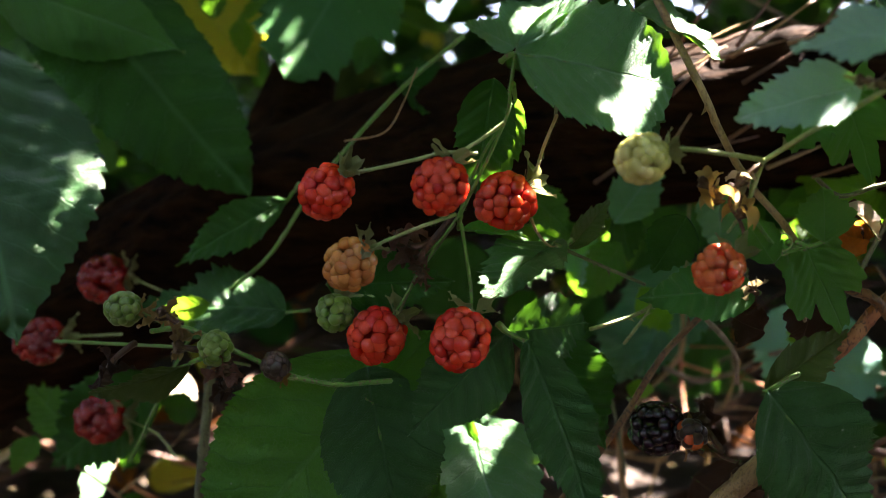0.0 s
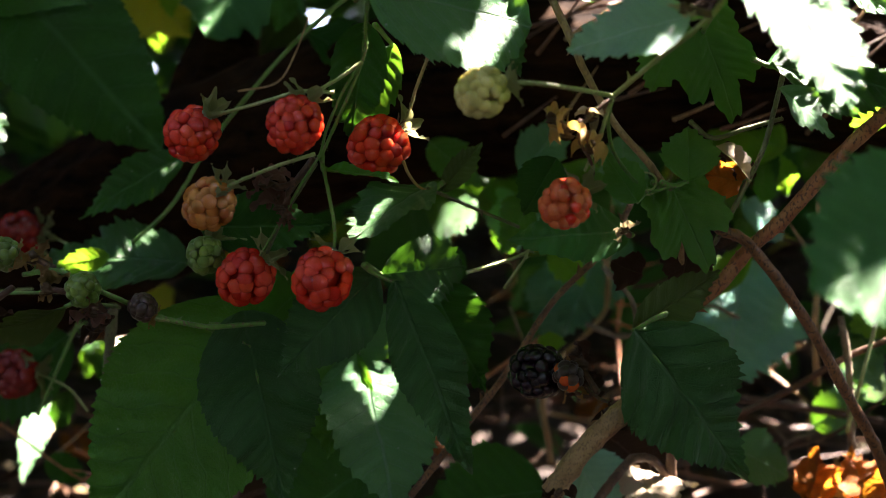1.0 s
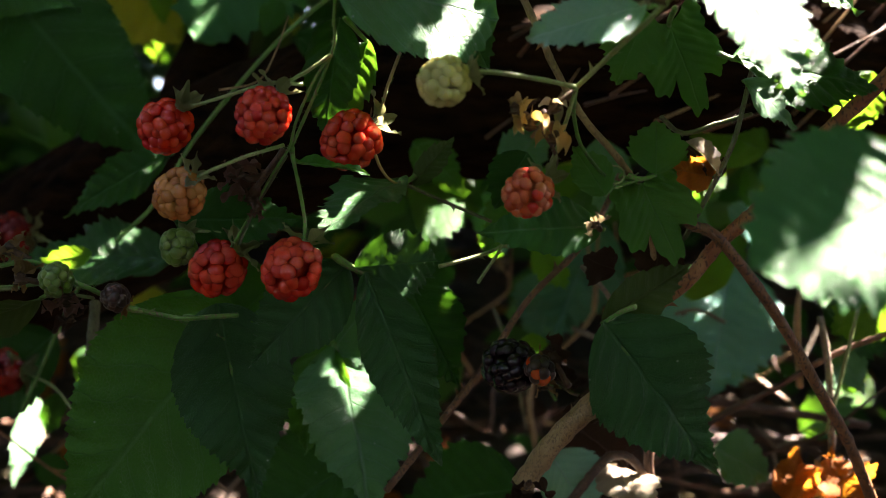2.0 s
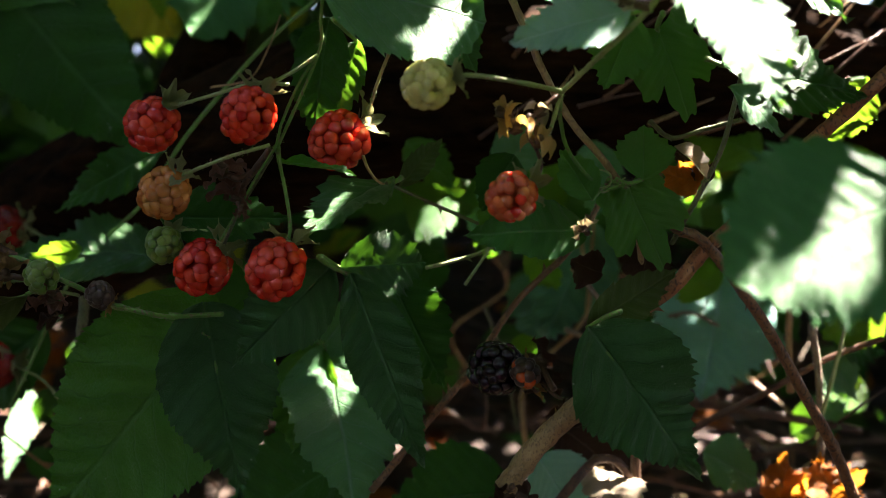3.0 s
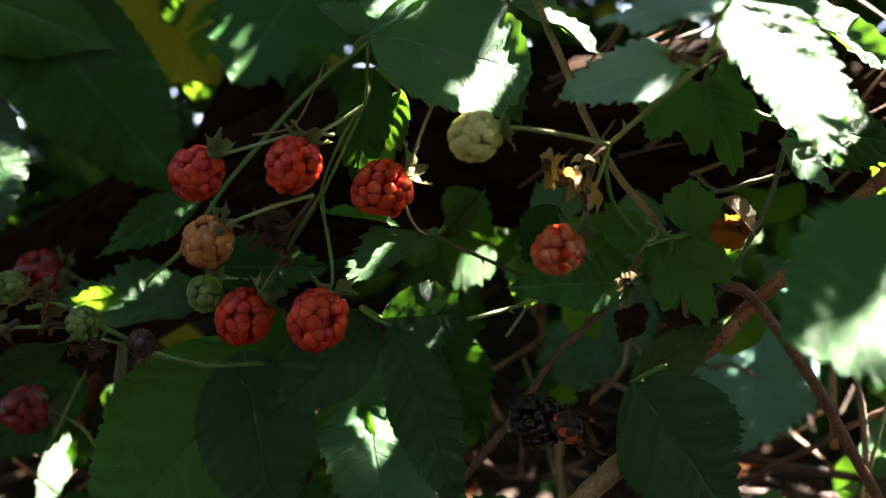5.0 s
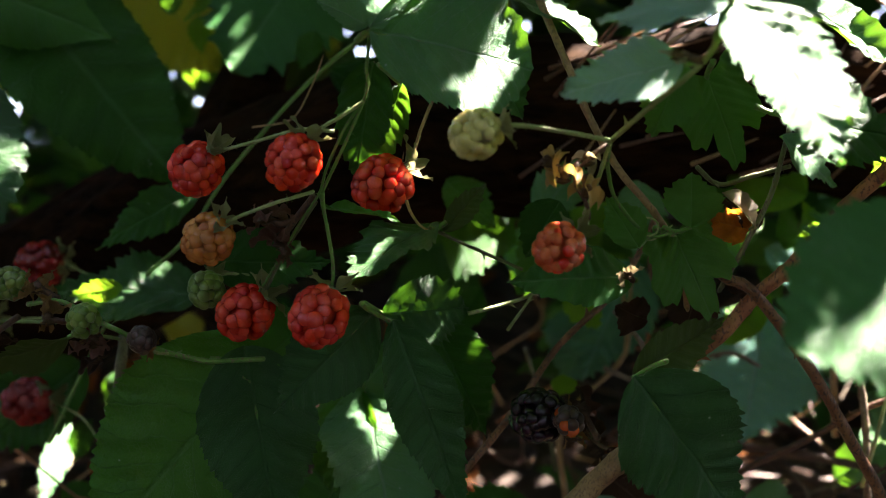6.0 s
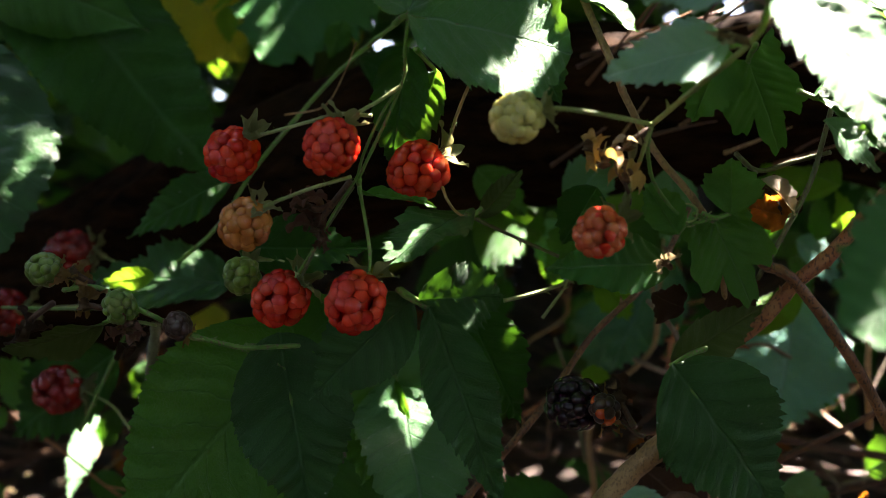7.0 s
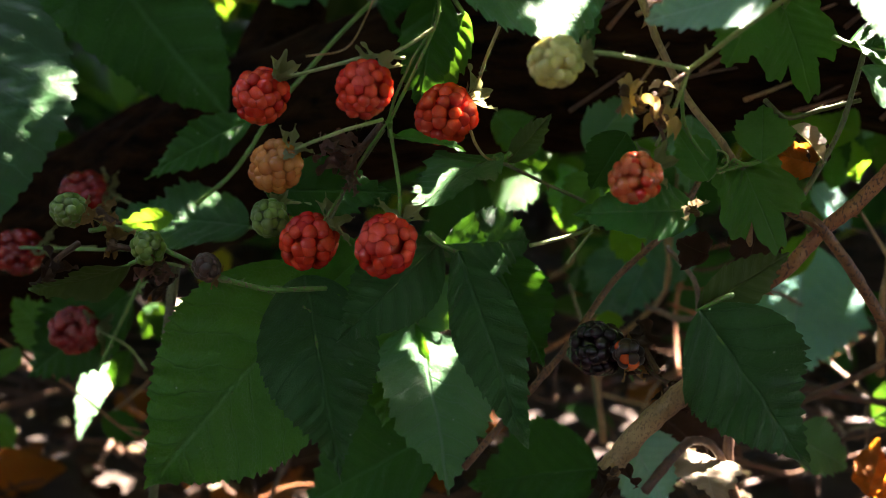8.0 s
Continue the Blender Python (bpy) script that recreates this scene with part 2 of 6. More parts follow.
def spline(points, steps):
    """Catmull-Rom through the points, steps to a span."""
    p = np.array(points, float)
    p = np.vstack([2 * p[0] - p[1], p, 2 * p[-1] - p[-2]])
    out = []
    for i in range(1, len(p) - 2):
        for k in range(steps):
            t = k / steps
            a, b, c, d = p[i - 1 : i + 3]
            out.append(0.5 * (2 * b + (c - a) * t + (2 * a - 5 * b + 4 * c - d) * t * t + (3 * b - a - 3 * c + d) * t**3))
    out.append(p[-2])
    return np.array(out)


def tube(name, points, r0, r1, mat, steps=8, sides=9, rough=0.08, seed=0, knots=0.0):
    """A tapered, slightly uneven stem through points, closed at both ends."""
    c = spline(points, steps)
    n = len(c)
    rng = np.random.RandomState(seed)
    t = np.gradient(c, axis=0)
    t /= np.linalg.norm(t, axis=1)[:, None] + 1e-12
    side = np.cross(t[0], (0.3, 0.2, 1.0))
    side /= np.linalg.norm(side)
    verts, faces = [], []
    ang = np.arange(sides) * 2 * math.pi / sides
    for i in range(n):
        side = side - t[i] * (side @ t[i])
        side /= np.linalg.norm(side)
        up = np.cross(t[i], side)
        r = r0 + (r1 - r0) * i / (n - 1)
        if knots and i % 11 == 5:
            r *= 1 + knots
        rr = r * (1 + rough * rng.randn(sides))
        verts += [c[i] + q * (math.cos(a) * side + math.sin(a) * up) for q, a in zip(rr, ang)]
    for i in range(n - 1):
        for k in range(sides):
            a, b = i * sides + k, i * sides + (k + 1) % sides
            faces.append((a, b, b + sides, a + sides))
    verts += [c[0] - t[0] * r0 * 0.4, c[-1] + t[-1] * r1 * 0.5]
    for k in range(sides):
        faces.append((len(verts) - 2, (k + 1) % sides, k))
        faces.append((len(verts) - 1, (n - 1) * sides + k, (n - 1) * sides + (k + 1) % sides))
    return mesh_from(name, verts, faces, mat), c, t


def leaf_mesh(L, W, mat, seed=0, teeth=17, bend=0.25, fold=0.18, twist=0.0, pucker=1.0, peak=0.40, heart=0.0, lobed=False, tooth=0.09, wave=0.06, cup=0.0, taper=1.62):
    """A toothed bramble leaflet: base at the origin, tip on +Y at L, upper face +Z."""
    rng = np.random.RandomState(seed)
    ns = 25 if lobed else teeth * 4 + 1
    s = np.linspace(0, 1, ns)
    ahead = np.clip((s - peak) / (1 - peak), 0, 1)
    w = np.where(s < peak, np.sin(0.5 * np.pi * np.clip(s / peak, 0, 1)) ** 0.62, np.cos(0.5 * np.pi * ahead) ** (taper * 0.72))
    w[-1] = 0.0
    u = np.linspace(-1, 1, 91) if lobed else np.array([-1, -0.93, -0.8, -0.66, -0.52, -0.39, -0.26, -0.14, -0.05, 0, 0.05, 0.14, 0.26, 0.39, 0.52, 0.66, 0.8, 0.93, 1])
    saw = lambda x: np.where(x % 1 < 0.72, (x % 1) / 0.72, (1 - x % 1) / 0.28)
    mid = len(u) // 2
    S, U = np.meshgrid(s, u, indexing="ij")
    X, Y = np.empty_like(S), np.empty_like(S)
    for j, uu in enumerate(u):
        jit = 1 + 0.25 * np.interp(s, np.linspace(0, 1, 12), rng.randn(12))
        edge = max(0.0, (abs(uu) - 0.86) / 0.14)
        big = saw(s * teeth * 0.55 + (0.2 if uu < 0 else 0.6))
        small = saw(s * teeth + (0.1 if uu < 0 else 0.45))
        tt = tooth * edge * jit * (0.8 * big + 0.7 * small - 0.6) * np.clip(s * 12, 0, 1) * np.clip((1 - s) * 8, 0.15, 1)
        X[:, j] = uu * W / 2 * w + np.sign(uu) * tt * W * 0.75
        Y[:, j] = s * L + tt * L * 0.5 - heart * L * abs(uu) ** 0.8 * np.exp(-((s / 0.16) ** 2))
    if lobed:
        phi = U * 1.95
        reach = np.zeros_like(U)
        for at, far, wide in ((0.0, 1.0, 0.50), (0.85, 0.92, 0.52), (-0.85, 0.92, 0.52), (1.65, 0.6, 0.5), (-1.65, 0.6, 0.5)):
            reach = np.maximum(reach, far * np.exp(-np.abs((phi - at) / wide / 1.25) ** 2.2))
        reach = np.maximum(reach, 0.60) * (1 + tooth * 1.1 * (saw(phi * teeth / 3.0 + 0.3) - 0.5) * S**6)
        X, Y = S * reach * np.sin(phi) * W / 1.5, S * reach * np.cos(phi) * L
    flatX, flatY = X.copy(), Y.copy()
    wob = np.array([noise.noise((x / L * 3.1 + seed * 1.7, y / L * 3.1, 9.3)) for x, y in zip(X.ravel(), Y.ravel())]).reshape(X.shape)
    flatY = flatY + 0.055 * L * wob * np.clip(np.abs(U) * 3, 0, 1)
    y0 = flatY - 0.75 * np.abs(X)
    ridge = np.abs(np.sin(np.pi * (y0 / L * 9.0 - 0.5)))
    Z = pucker * 0.019 * L * (ridge - 0.6) * np.clip(np.abs(U) * 4, 0, 1) * np.clip(1.4 - np.abs(U) * 0.6, 0, 1)
    Z += fold * np.abs(X) - cup * X**2 / W * 2
    Z += wave * L * (np.sin(S * 2 * np.pi * (1.2 + rng.rand()) + rng.rand() * 6) * U * np.abs(U) * 0.6 + np.sin(S * 9 + rng.rand() * 6 + U * 2) * 0.18 * U**2)
    off = rng.rand(3) * 50
    bumpy = np.array([noise.noise((x / L * 7 + off[0], y / L * 7 + off[1], off[2])) for x, y in zip(X.ravel(), Y.ravel())]).reshape(X.shape)
    Z += 0.022 * L * pucker * bumpy
    tw = twist * S
    X, Z = X * np.cos(tw) - Z * np.sin(tw), X * np.sin(tw) + Z * np.cos(tw)
    if abs(bend) > 1e-3:
        th = bend * Y / L
        Y, Z = (L / bend) * np.sin(th) + Z * np.sin(th), -(L / bend) * (1 - np.cos(th)) + Z * np.cos(th)
    tip = np.array([0, Y[-1, mid], Z[-1, mid]])
    ang = math.atan2(tip[2], tip[1])
    c, q = math.cos(-ang), math.sin(-ang)
    Y, Z = Y * c - Z * q, Y * q + Z * c
    g = L / np.hypot(tip[1], tip[2])
    V = np.stack([X * (1 + (g - 1) * 0.3), Y * g, Z * g], -1).reshape(-1, 3)
    nu = len(u)
    F = [(i * nu + j, i * nu + j + 1, (i + 1) * nu + j + 1, (i + 1) * nu + j) for i in range(ns - 1) for j in range(nu - 1)]
    uv = np.stack([flatX / L, flatY / L], -1).reshape(-1, 2)
    rib = [tuple(V[i * nu + mid] + (0, 0, -0.012 * L)) for i in range(0, ns, max(1, ns // 8))]
    return mesh_from("leaf_blade", V, F, mat, uv), rib


def facing(base, tip, normal):
    y = (Vector(tip) - Vector(base)).normalized()
    z = Vector(normal)
    z = (z - y * z.dot(y)).normalized()
    x = y.cross(z)
    return Matrix(((x.x, y.x, z.x, base[0]), (x.y, y.y, z.y, base[1]), (x.z, y.z, z.z, base[2]), (0, 0, 0, 1)))


count = [0]


def leaf(base, tip, width, normal, kind, label, stalk=(), petiole="green", **shape):
    """A leaf on its petiole: blade, midrib below it, petiole back to the cane."""
    count[0] += 1
    m = facing(base, tip, normal)
    L = (Vector(tip) - Vector(base)).length
    holder = thing("bramble_leaf", m, label, "leaf", "bramble leaves")
    me, rib = leaf_mesh(L, width, LEAF[kind], seed=count[0] * 7 + 3, **shape)
    part("leaf_blade", me, holder)
    part("midrib", tube("midrib", rib, L * 0.011, L * 0.003, STEM["green"], steps=3, sides=6, rough=0.0)[0], holder, "pale green midrib")
    if stalk:
        inv = m.inverted()
        pts = [tuple(inv @ Vector(p)) for p in stalk] + [(0, 0.01 * L, -0.0003)]
        part("petiole", tube("petiole", pts, 0.0008, 0.0006, STEM[petiole], steps=6, sides=7)[0], holder, "thin hairy petiole")
    return holder


def drupelet_mesh(mat, seed):
    rng = np.random.RandomState(seed)
    verts, faces, rings, sides = [(0, 0, 1.06)], [], 7, 12
    for i in range(1, rings):
        a = math.pi * i / rings
        for j in range(sides):
            b = 2 * math.pi * j / sides
            r = 1 + 0.03 * rng.randn()
            verts.append((math.sin(a) * math.cos(b) * r, math.sin(a) * math.sin(b) * r, math.cos(a) * r * 1.06))
    verts.append((0, 0, -1))
    for j in range(sides):
        faces.append((0, 1 + j, 1 + (j + 1) % sides))
        faces.append((len(verts) - 1, 1 + (rings - 2) * sides + (j + 1) % sides, 1 + (rings - 2) * sides + j))
        for i in range(rings - 2):
            p, q = 1 + i * sides + j, 1 + i * sides + (j + 1) % sides
            faces.append((p, p + sides, q + sides, q))
    return mesh_from("drupelet", verts, faces, mat)


def hair_mesh(points, r, mat, n, length, seed):
    """Short bristles standing off a stem."""
    c = spline(points, 8)
    t = np.gradient(c, axis=0)
    rng = np.random.RandomState(seed)
    verts, faces = [], []
    for _ in range(n):
        i = rng.randint(0, len(c) - 1)
        p = c[i] + (c[i + 1] - c[i]) * rng.rand()
        ax = t[i] / (np.linalg.norm(t[i]) + 1e-12)
        d = rng.randn(3)
        d -= ax * (d @ ax)
        d /= np.linalg.norm(d)
        d2 = np.cross(ax, d)
        w, L = 0.00006, length * rng.uniform(0.4, 1.2)
        b = p + d * r * 0.9
        k = len(verts)
        verts += [b + ax * w, b - ax * w * 0.5 + d2 * w, b - ax * w * 0.5 - d2 * w, b + d * L + ax * L * rng.uniform(-0.3, 0.5)]
        faces += [(k, k + 1, k + 3), (k + 1, k + 2, k + 3), (k + 2, k, k + 3)]
    return mesh_from("hairs", verts, faces, mat)


DRUP = {k: [drupelet_mesh(m, i) for i in range(3)] for k, m in BERRY.items()}


def berry(centre, radius, stem_end, kind, label, stalk, n=40, sepals=5, dry=False, second="", stalk_kind="lime", tall=1.08, stalk_r=0.00046, name="blackberry", sepal_len=0.8, spiky=False):
    """An unripe or ripe blackberry: drupelets round a core, a calyx of sepals, a stalk to its cane."""
    count[0] += 1
    rng = np.random.RandomState(count[0] * 13 + 1)
    axis = (Vector(centre) - Vector(stem_end)).normalized()
    up = Vector((0, -1, 0.3))
    m = facing(centre, Vector(centre) - axis, up) @ pose(0, 0, 0, -90, 0, 0)
    holder = thing(name, m, label, "berry", "berries on the brambles")
    R, H = radius * 0.80, radius * 0.82 * tall
    core = [(0, 0, -H * 0.62), (0, 0, -H * 0.2), (0, 0, H * 0.3), (0, 0, H * 0.9)]
    part("core", tube("core", core, R * 0.62, R * 0.60, BERRY[kind], sides=10, rough=0.0)[0], holder)
    total = n + 6
    d = R * math.sqrt(4 * math.pi / total)
    spin = rng.rand() * 6.28
    for i in range(total):
        v = 1 - 2 * (i + 0.5) / total
        if v > 0.93:
            continue
        b = spin + i * 2.399963 + 0.16 * rng.randn()
        v = v + 0.035 * rng.randn()
        w = math.sqrt(max(0.0, 1 - v * v))
        nrm = Vector((w * math.cos(b), w * math.sin(b), v))
        o = Vector((nrm.x * R, nrm.y * R, nrm.z * H))
        size = d * 0.70 * (1 + 0.08 * rng.randn())
        q = nrm.to_track_quat("Z", "Y").to_matrix().to_4x4()
        col = second if second and rng.rand() < 0.35 else kind
        part("drupelet", DRUP[col][int(rng.randint(3))], holder, "", Matrix.Translation(o - nrm * d * 0.10 * rng.rand()) @ q @ Matrix.Diagonal((size * (1 + 0.07 * rng.randn()), size, size * 0.70, 1)))
    calyx = part("calyx", tube("calyx", [(0, 0, H * 0.88), (0, 0, H * 1.0), (0, 0, H * 1.12)], R * 0.42, R * 0.2, LEAF["dry_sepal" if dry else "sepal"], sides=9, rough=0.05)[0], holder, "hairy calyx")
    for k in range(sepals):
        L = radius * (sepal_len + 0.25 * rng.rand())
        me, _ = leaf_mesh(L, L * 0.50, LEAF["dry_sepal" if dry else "sepal"], seed=count[0] * 31 + k, teeth=4, bend=rng.uniform(-1.1, 0.9), fold=0.5, pucker=0.6, tooth=0.02, wave=0.12, peak=0.35)
        tilt = rng.uniform(-8, 62)
        part("sepal", me, calyx, "", Matrix.Translation((0, 0, H * 1.03)) @ pose(0, 0, 0, 0, 0, 360 * k / max(1, sepals) + rng.uniform(-20, 20)) @ pose(0, R * 0.2, 0, tilt, 0, 0))
    if spiky:
        for k in range(14):
            b, e = rng.rand() * 6.28, rng.uniform(0.5, 1.0)
            tipv = (math.cos(b) * R * 0.62 * e, math.sin(b) * R * 0.62 * e, H * (1.15 + 0.25 * rng.rand()))
            part("stamen", tube("stamen", [(math.cos(b) * R * 0.3, math.sin(b) * R * 0.3, H * 1.0), tipv], 0.00018, 0.00012, STEM["brown"], steps=2, sides=4)[0], calyx)
    inv = m.inverted()
    pts = [(0, 0, H * 1.02)] + [tuple(inv @ Vector(p)) for p in stalk]
    part("stalk", tube("stalk", pts, stalk_r, stalk_r * 1.1, STEM[stalk_kind], steps=7, sides=8, seed=count[0])[0], holder, "thin hairy stalk")
    part("hairs", hair_mesh(pts, stalk_r, STEM["green"], 110, 0.0009, count[0]), holder, "fine pale bristles")
    return holder


def prickle_mesh(mat):
    v = [(-0.5, 0, 0), (0, 0.2, 0), (0.5, 0, 0), (0, -0.2, 0), (-0.25, 0, 0.55), (-0.75, 0, 1.05)]
    f = [(0, 1, 4), (1, 2, 4), (2, 3, 4), (3, 0, 4), (0, 1, 5), (1, 4, 5), (4, 3, 5), (3, 0, 5)]
    return mesh_from("prickle", v, f, mat, smooth=False)


PRICKLE = {k: prickle_mesh(m) for k, m in STEM.items()}


def cane(points, r0, r1, kind, label, prickles=0, name="bramble_cane", knots=0.12, category="stem", size=0.0022):
    """A stem or twig through points, with nodes and prickles along it."""
    count[0] += 1
    me, c, t = tube(name, points, r0, r1, STEM[kind], steps=10, sides=10, rough=0.05, seed=count[0], knots=knots)
    holder = thing(name, Matrix(), label, category, "bramble stems")
    part("stem", me, holder)
    if kind in ("green", "lime", "olive"):
        part("hairs", hair_mesh(points, min(r0, r1), STEM["green"], 120, 0.0009, count[0]), holder, "fine pale bristles")
    rng = np.random.RandomState(count[0] * 5 + 2)
    for _ in range(prickles):
        i = rng.randint(2, len(c) - 2)
        d = Vector(rng.randn(3))
        ax = Vector(t[i])
        d = (d - ax * d.dot(ax)).normalized()
        r = r0 + (r1 - r0) * i / len(c)
        b = Vector(c[i]) + d * r * 0.8
        x = -ax
        y = d.cross(x)
        s = size * rng.uniform(0.6, 1.2)
        m = Matrix(((x.x, y.x, d.x, b.x), (x.y, y.y, d.y, b.y), (x.z, y.z, d.z, b.z), (0, 0, 0, 1))) @ Matrix.Diagonal((s, s, s, 1))
        part("prickle", PRICKLE[kind], holder, "", m)
    return holder


def brush(seed, low, high, n):
    """Dead twigs lying at all angles between two corners, each forked once."""
    rng = np.random.RandomState(seed)
    for _ in range(n):
        c = rng.uniform(low, high)
        a = rng.normal(0.0, 0.5) + (0.0 if rng.rand() < 0.7 else 1.3)
        L = rng.uniform(0.05, 0.13)
        d = np.array((math.cos(a), rng.uniform(-0.5, 0.5), math.sin(a)))
        side = rng.randn(3) * 0.006
        pts = [tuple(c - d * L * 0.5), tuple(c - d * L * 0.15 + side), tuple(c + d * L * 0.2 - side), tuple(c + d * L * 0.5)]
        r = rng.uniform(0.0006, 0.0017)
        kind = ("brown", "grey", "tan", "red", "brown")[rng.randint(5)]
        twig = thing("dead_twig", Matrix(), {"brown": "thin dead brown bramble twig", "grey": "bleached grey dead twig", "tan": "dry tan bramble twig", "red": "thin reddish dry twig"}[kind], "twig", "dead twigs")
        part("stem", tube("stem", pts, r, r * 0.6, STEM[kind], steps=6, sides=7, rough=0.08, seed=seed, knots=0.15)[0], twig)
        fork = np.array(pts[2])
        part("side_shoot", tube("side_shoot", [tuple(fork), tuple(fork + (d * 0.25 + rng.randn(3) * 0.25) * L)], r * 0.6, r * 0.3, STEM[kind], steps=4, sides=6, seed=seed)[0], twig)


def husk(centre, size, kind, label, stalk, n=7, smooth=False):
    """A dried calyx: curled papery sepals round a withered stub."""
    count[0] += 1
    rng = np.random.RandomState(count[0] * 3 + 5)
    holder = thing("dried_calyx", centre, label, "calyx", "dried calyces")
    part("stub", tube("stub", [(0, 0, -size * 0.15), (0, 0, 0), (0, 0, size * 0.2)], size * 0.22, size * 0.14, LEAF["brown"], sides=8, rough=0.2)[0], holder)
    for k in range(n):
        L = size * rng.uniform(0.5, 0.95)
        me, _ = leaf_mesh(L, L * rng.uniform(0.4, 0.65), LEAF[kind], seed=count[0] * 17 + k, teeth=4, bend=rng.uniform(1.2, 2.6) if smooth else rng.uniform(-1.8, 1.8), fold=0.35 if smooth else 0.7, pucker=0.3 if smooth else 1.2, tooth=0.0 if smooth else 0.04, wave=0.04 if smooth else 0.2, cup=-0.8 if smooth else 0.0)
        part("sepal", me, holder, "", pose(0, 0, 0, rng.uniform(-70, 80), rng.uniform(-40, 40), 360 * k / n + rng.uniform(-25, 25)))
    if stalk:
        pts = [(0, 0, 0)] + [tuple(Vector(p) - Vector(centre)) for p in stalk]
        part("stalk", tube("stalk", pts, 0.0009, 0.0010, STEM["brown"], steps=6, sides=7)[0], holder)
    return holder


# ---- the setting ----
def ground_material():
    m, n, l = nodes_of("forest_soil")
    a, b = noise_tex(n, l, 9, 5), noise_tex(n, l, 120, 5, rough=0.7)
    base = mixed(n, l, ramp(n, l, a, 0.3, 0.7), (0.014, 0.008, 0.005), (0.045, 0.026, 0.015))
    base = mixed(n, l, ramp(n, l, b, 0.55, 0.72), base, (0.085, 0.052, 0.030))
    bump = n.new("ShaderNodeBump")
    bump.inputs["Strength"].default_value, bump.inputs["Distance"].default_value = 0.8, 0.006
    l.new(b, bump.inputs["Height"])
    p = n.new("ShaderNodeBsdfPrincipled")
    l.new(base, p.inputs["Base Color"])
    p.inputs["Roughness"].default_value = 0.9
    l.new(bump.outputs[0], p.inputs["Normal"])
    out = n.new("ShaderNodeOutputMaterial")
    l.new(p.outputs[0], out.inputs[0])
    return m


def bark_material():
    m, n, l = nodes_of("shade_dark_bark")
    tc = n.new("ShaderNodeTexCoord").outputs["Object"]
    mp = n.new("ShaderNodeMapping")
    mp.inputs["Scale"].default_value = (0.22, 1, 1)
    l.new(tc, mp.inputs[0])
    g = noise_tex(n, l, 150, 6, mp.outputs[0], 0.65)
    a = noise_tex(n, l, 24, 3)
    # Near-black base: the deep shade round the log is put into the colour.
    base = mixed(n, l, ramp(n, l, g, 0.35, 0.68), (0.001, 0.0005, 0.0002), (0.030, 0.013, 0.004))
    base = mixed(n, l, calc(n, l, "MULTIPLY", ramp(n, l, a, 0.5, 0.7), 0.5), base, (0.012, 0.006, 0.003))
    bump = n.new("ShaderNodeBump")
    bump.inputs["Strength"].default_value, bump.inputs["Distance"].default_value = 1.0, 0.004
    l.new(g, bump.inputs["Height"])
    p = n.new("ShaderNodeBsdfPrincipled")
    l.new(base, p.inputs["Base Color"])
    p.inputs["Roughness"].default_value = 0.85
    p.inputs["Specular IOR Level"].default_value = 0.05
    l.new(bump.outputs[0], p.inputs["Normal"])
    out = n.new("ShaderNodeOutputMaterial")
    l.new(p.outputs[0], out.inputs[0])
    return m


SOIL, BARK = ground_material(), bark_material()


def build_ground():
    """One sheet: rough forest floor near the brambles, rising to a bank behind, out to the horizon."""
    rings = np.concatenate([np.linspace(0, 2.4, 60), np.geomspace(2.6, 220, 22)])
    sides = 96
    verts, faces = [(0, 0.6, 0)], []
    for r in rings[1:]:
        for j in range(sides):
            a = 2 * math.pi * j / sides
            x, y = r * math.sin(a), 0.6 + r * math.cos(a)
            fade = 1 / (1 + (r / 3) ** 2)
            z = (0.035 * noise.noise((x * 3, y * 3, 0)) + 0.018 * noise.noise((x * 13, y * 13, 4))) * fade
            z += 0.55 * min(1, max(0, (y - 1.0) / 2.2)) ** 1.3
            verts.append((x, y, z))
    n = len(rings) - 1
    for j in range(sides):
        faces.append((0, 1 + j, 1 + (j + 1) % sides))
        for i in range(n - 1):
            a, b = 1 + i * sides + j, 1 + i * sides + (j + 1) % sides
            faces.append((a, a + sides, b + sides, b))
    faces = [f[::-1] for f in faces]
    ob = new("ground", mesh_from("ground", verts, faces, SOIL))
    return tagged(ob, "brown forest soil under the brambles", "ground", kind="structure")


def ground_z(x, y):
    r = math.hypot(x, y - 0.6)
    fade = 1 / (1 + (r / 3) ** 2)
    z = (0.035 * noise.noise((x * 3, y * 3, 0)) + 0.018 * noise.noise((x * 13, y * 13, 4))) * fade
    return z + 0.55 * min(1, max(0, (y - 1.0) / 2.2)) ** 1.3


OUT = [(0, 0, 0), (0.30, 0.12, 0.05), (0.46, 0.36, 0.10), (0.36, 0.66, 0.08), (0.17, 0.86, 0.03), (0, 1, -0.06), (-0.17, 0.86, 0.03), (-0.36, 0.66, 0.08), (-0.46, 0.36, 0.10), (-0.30, 0.12, 0.05), (0, 0.35, 0), (0, 0.68, 0)]
OUTF = [(0, 1, 2, 10), (10, 2, 3, 11), (11, 3, 4, 5), (0, 10, 8, 9), (10, 11, 7, 8), (11, 5, 6, 7)]


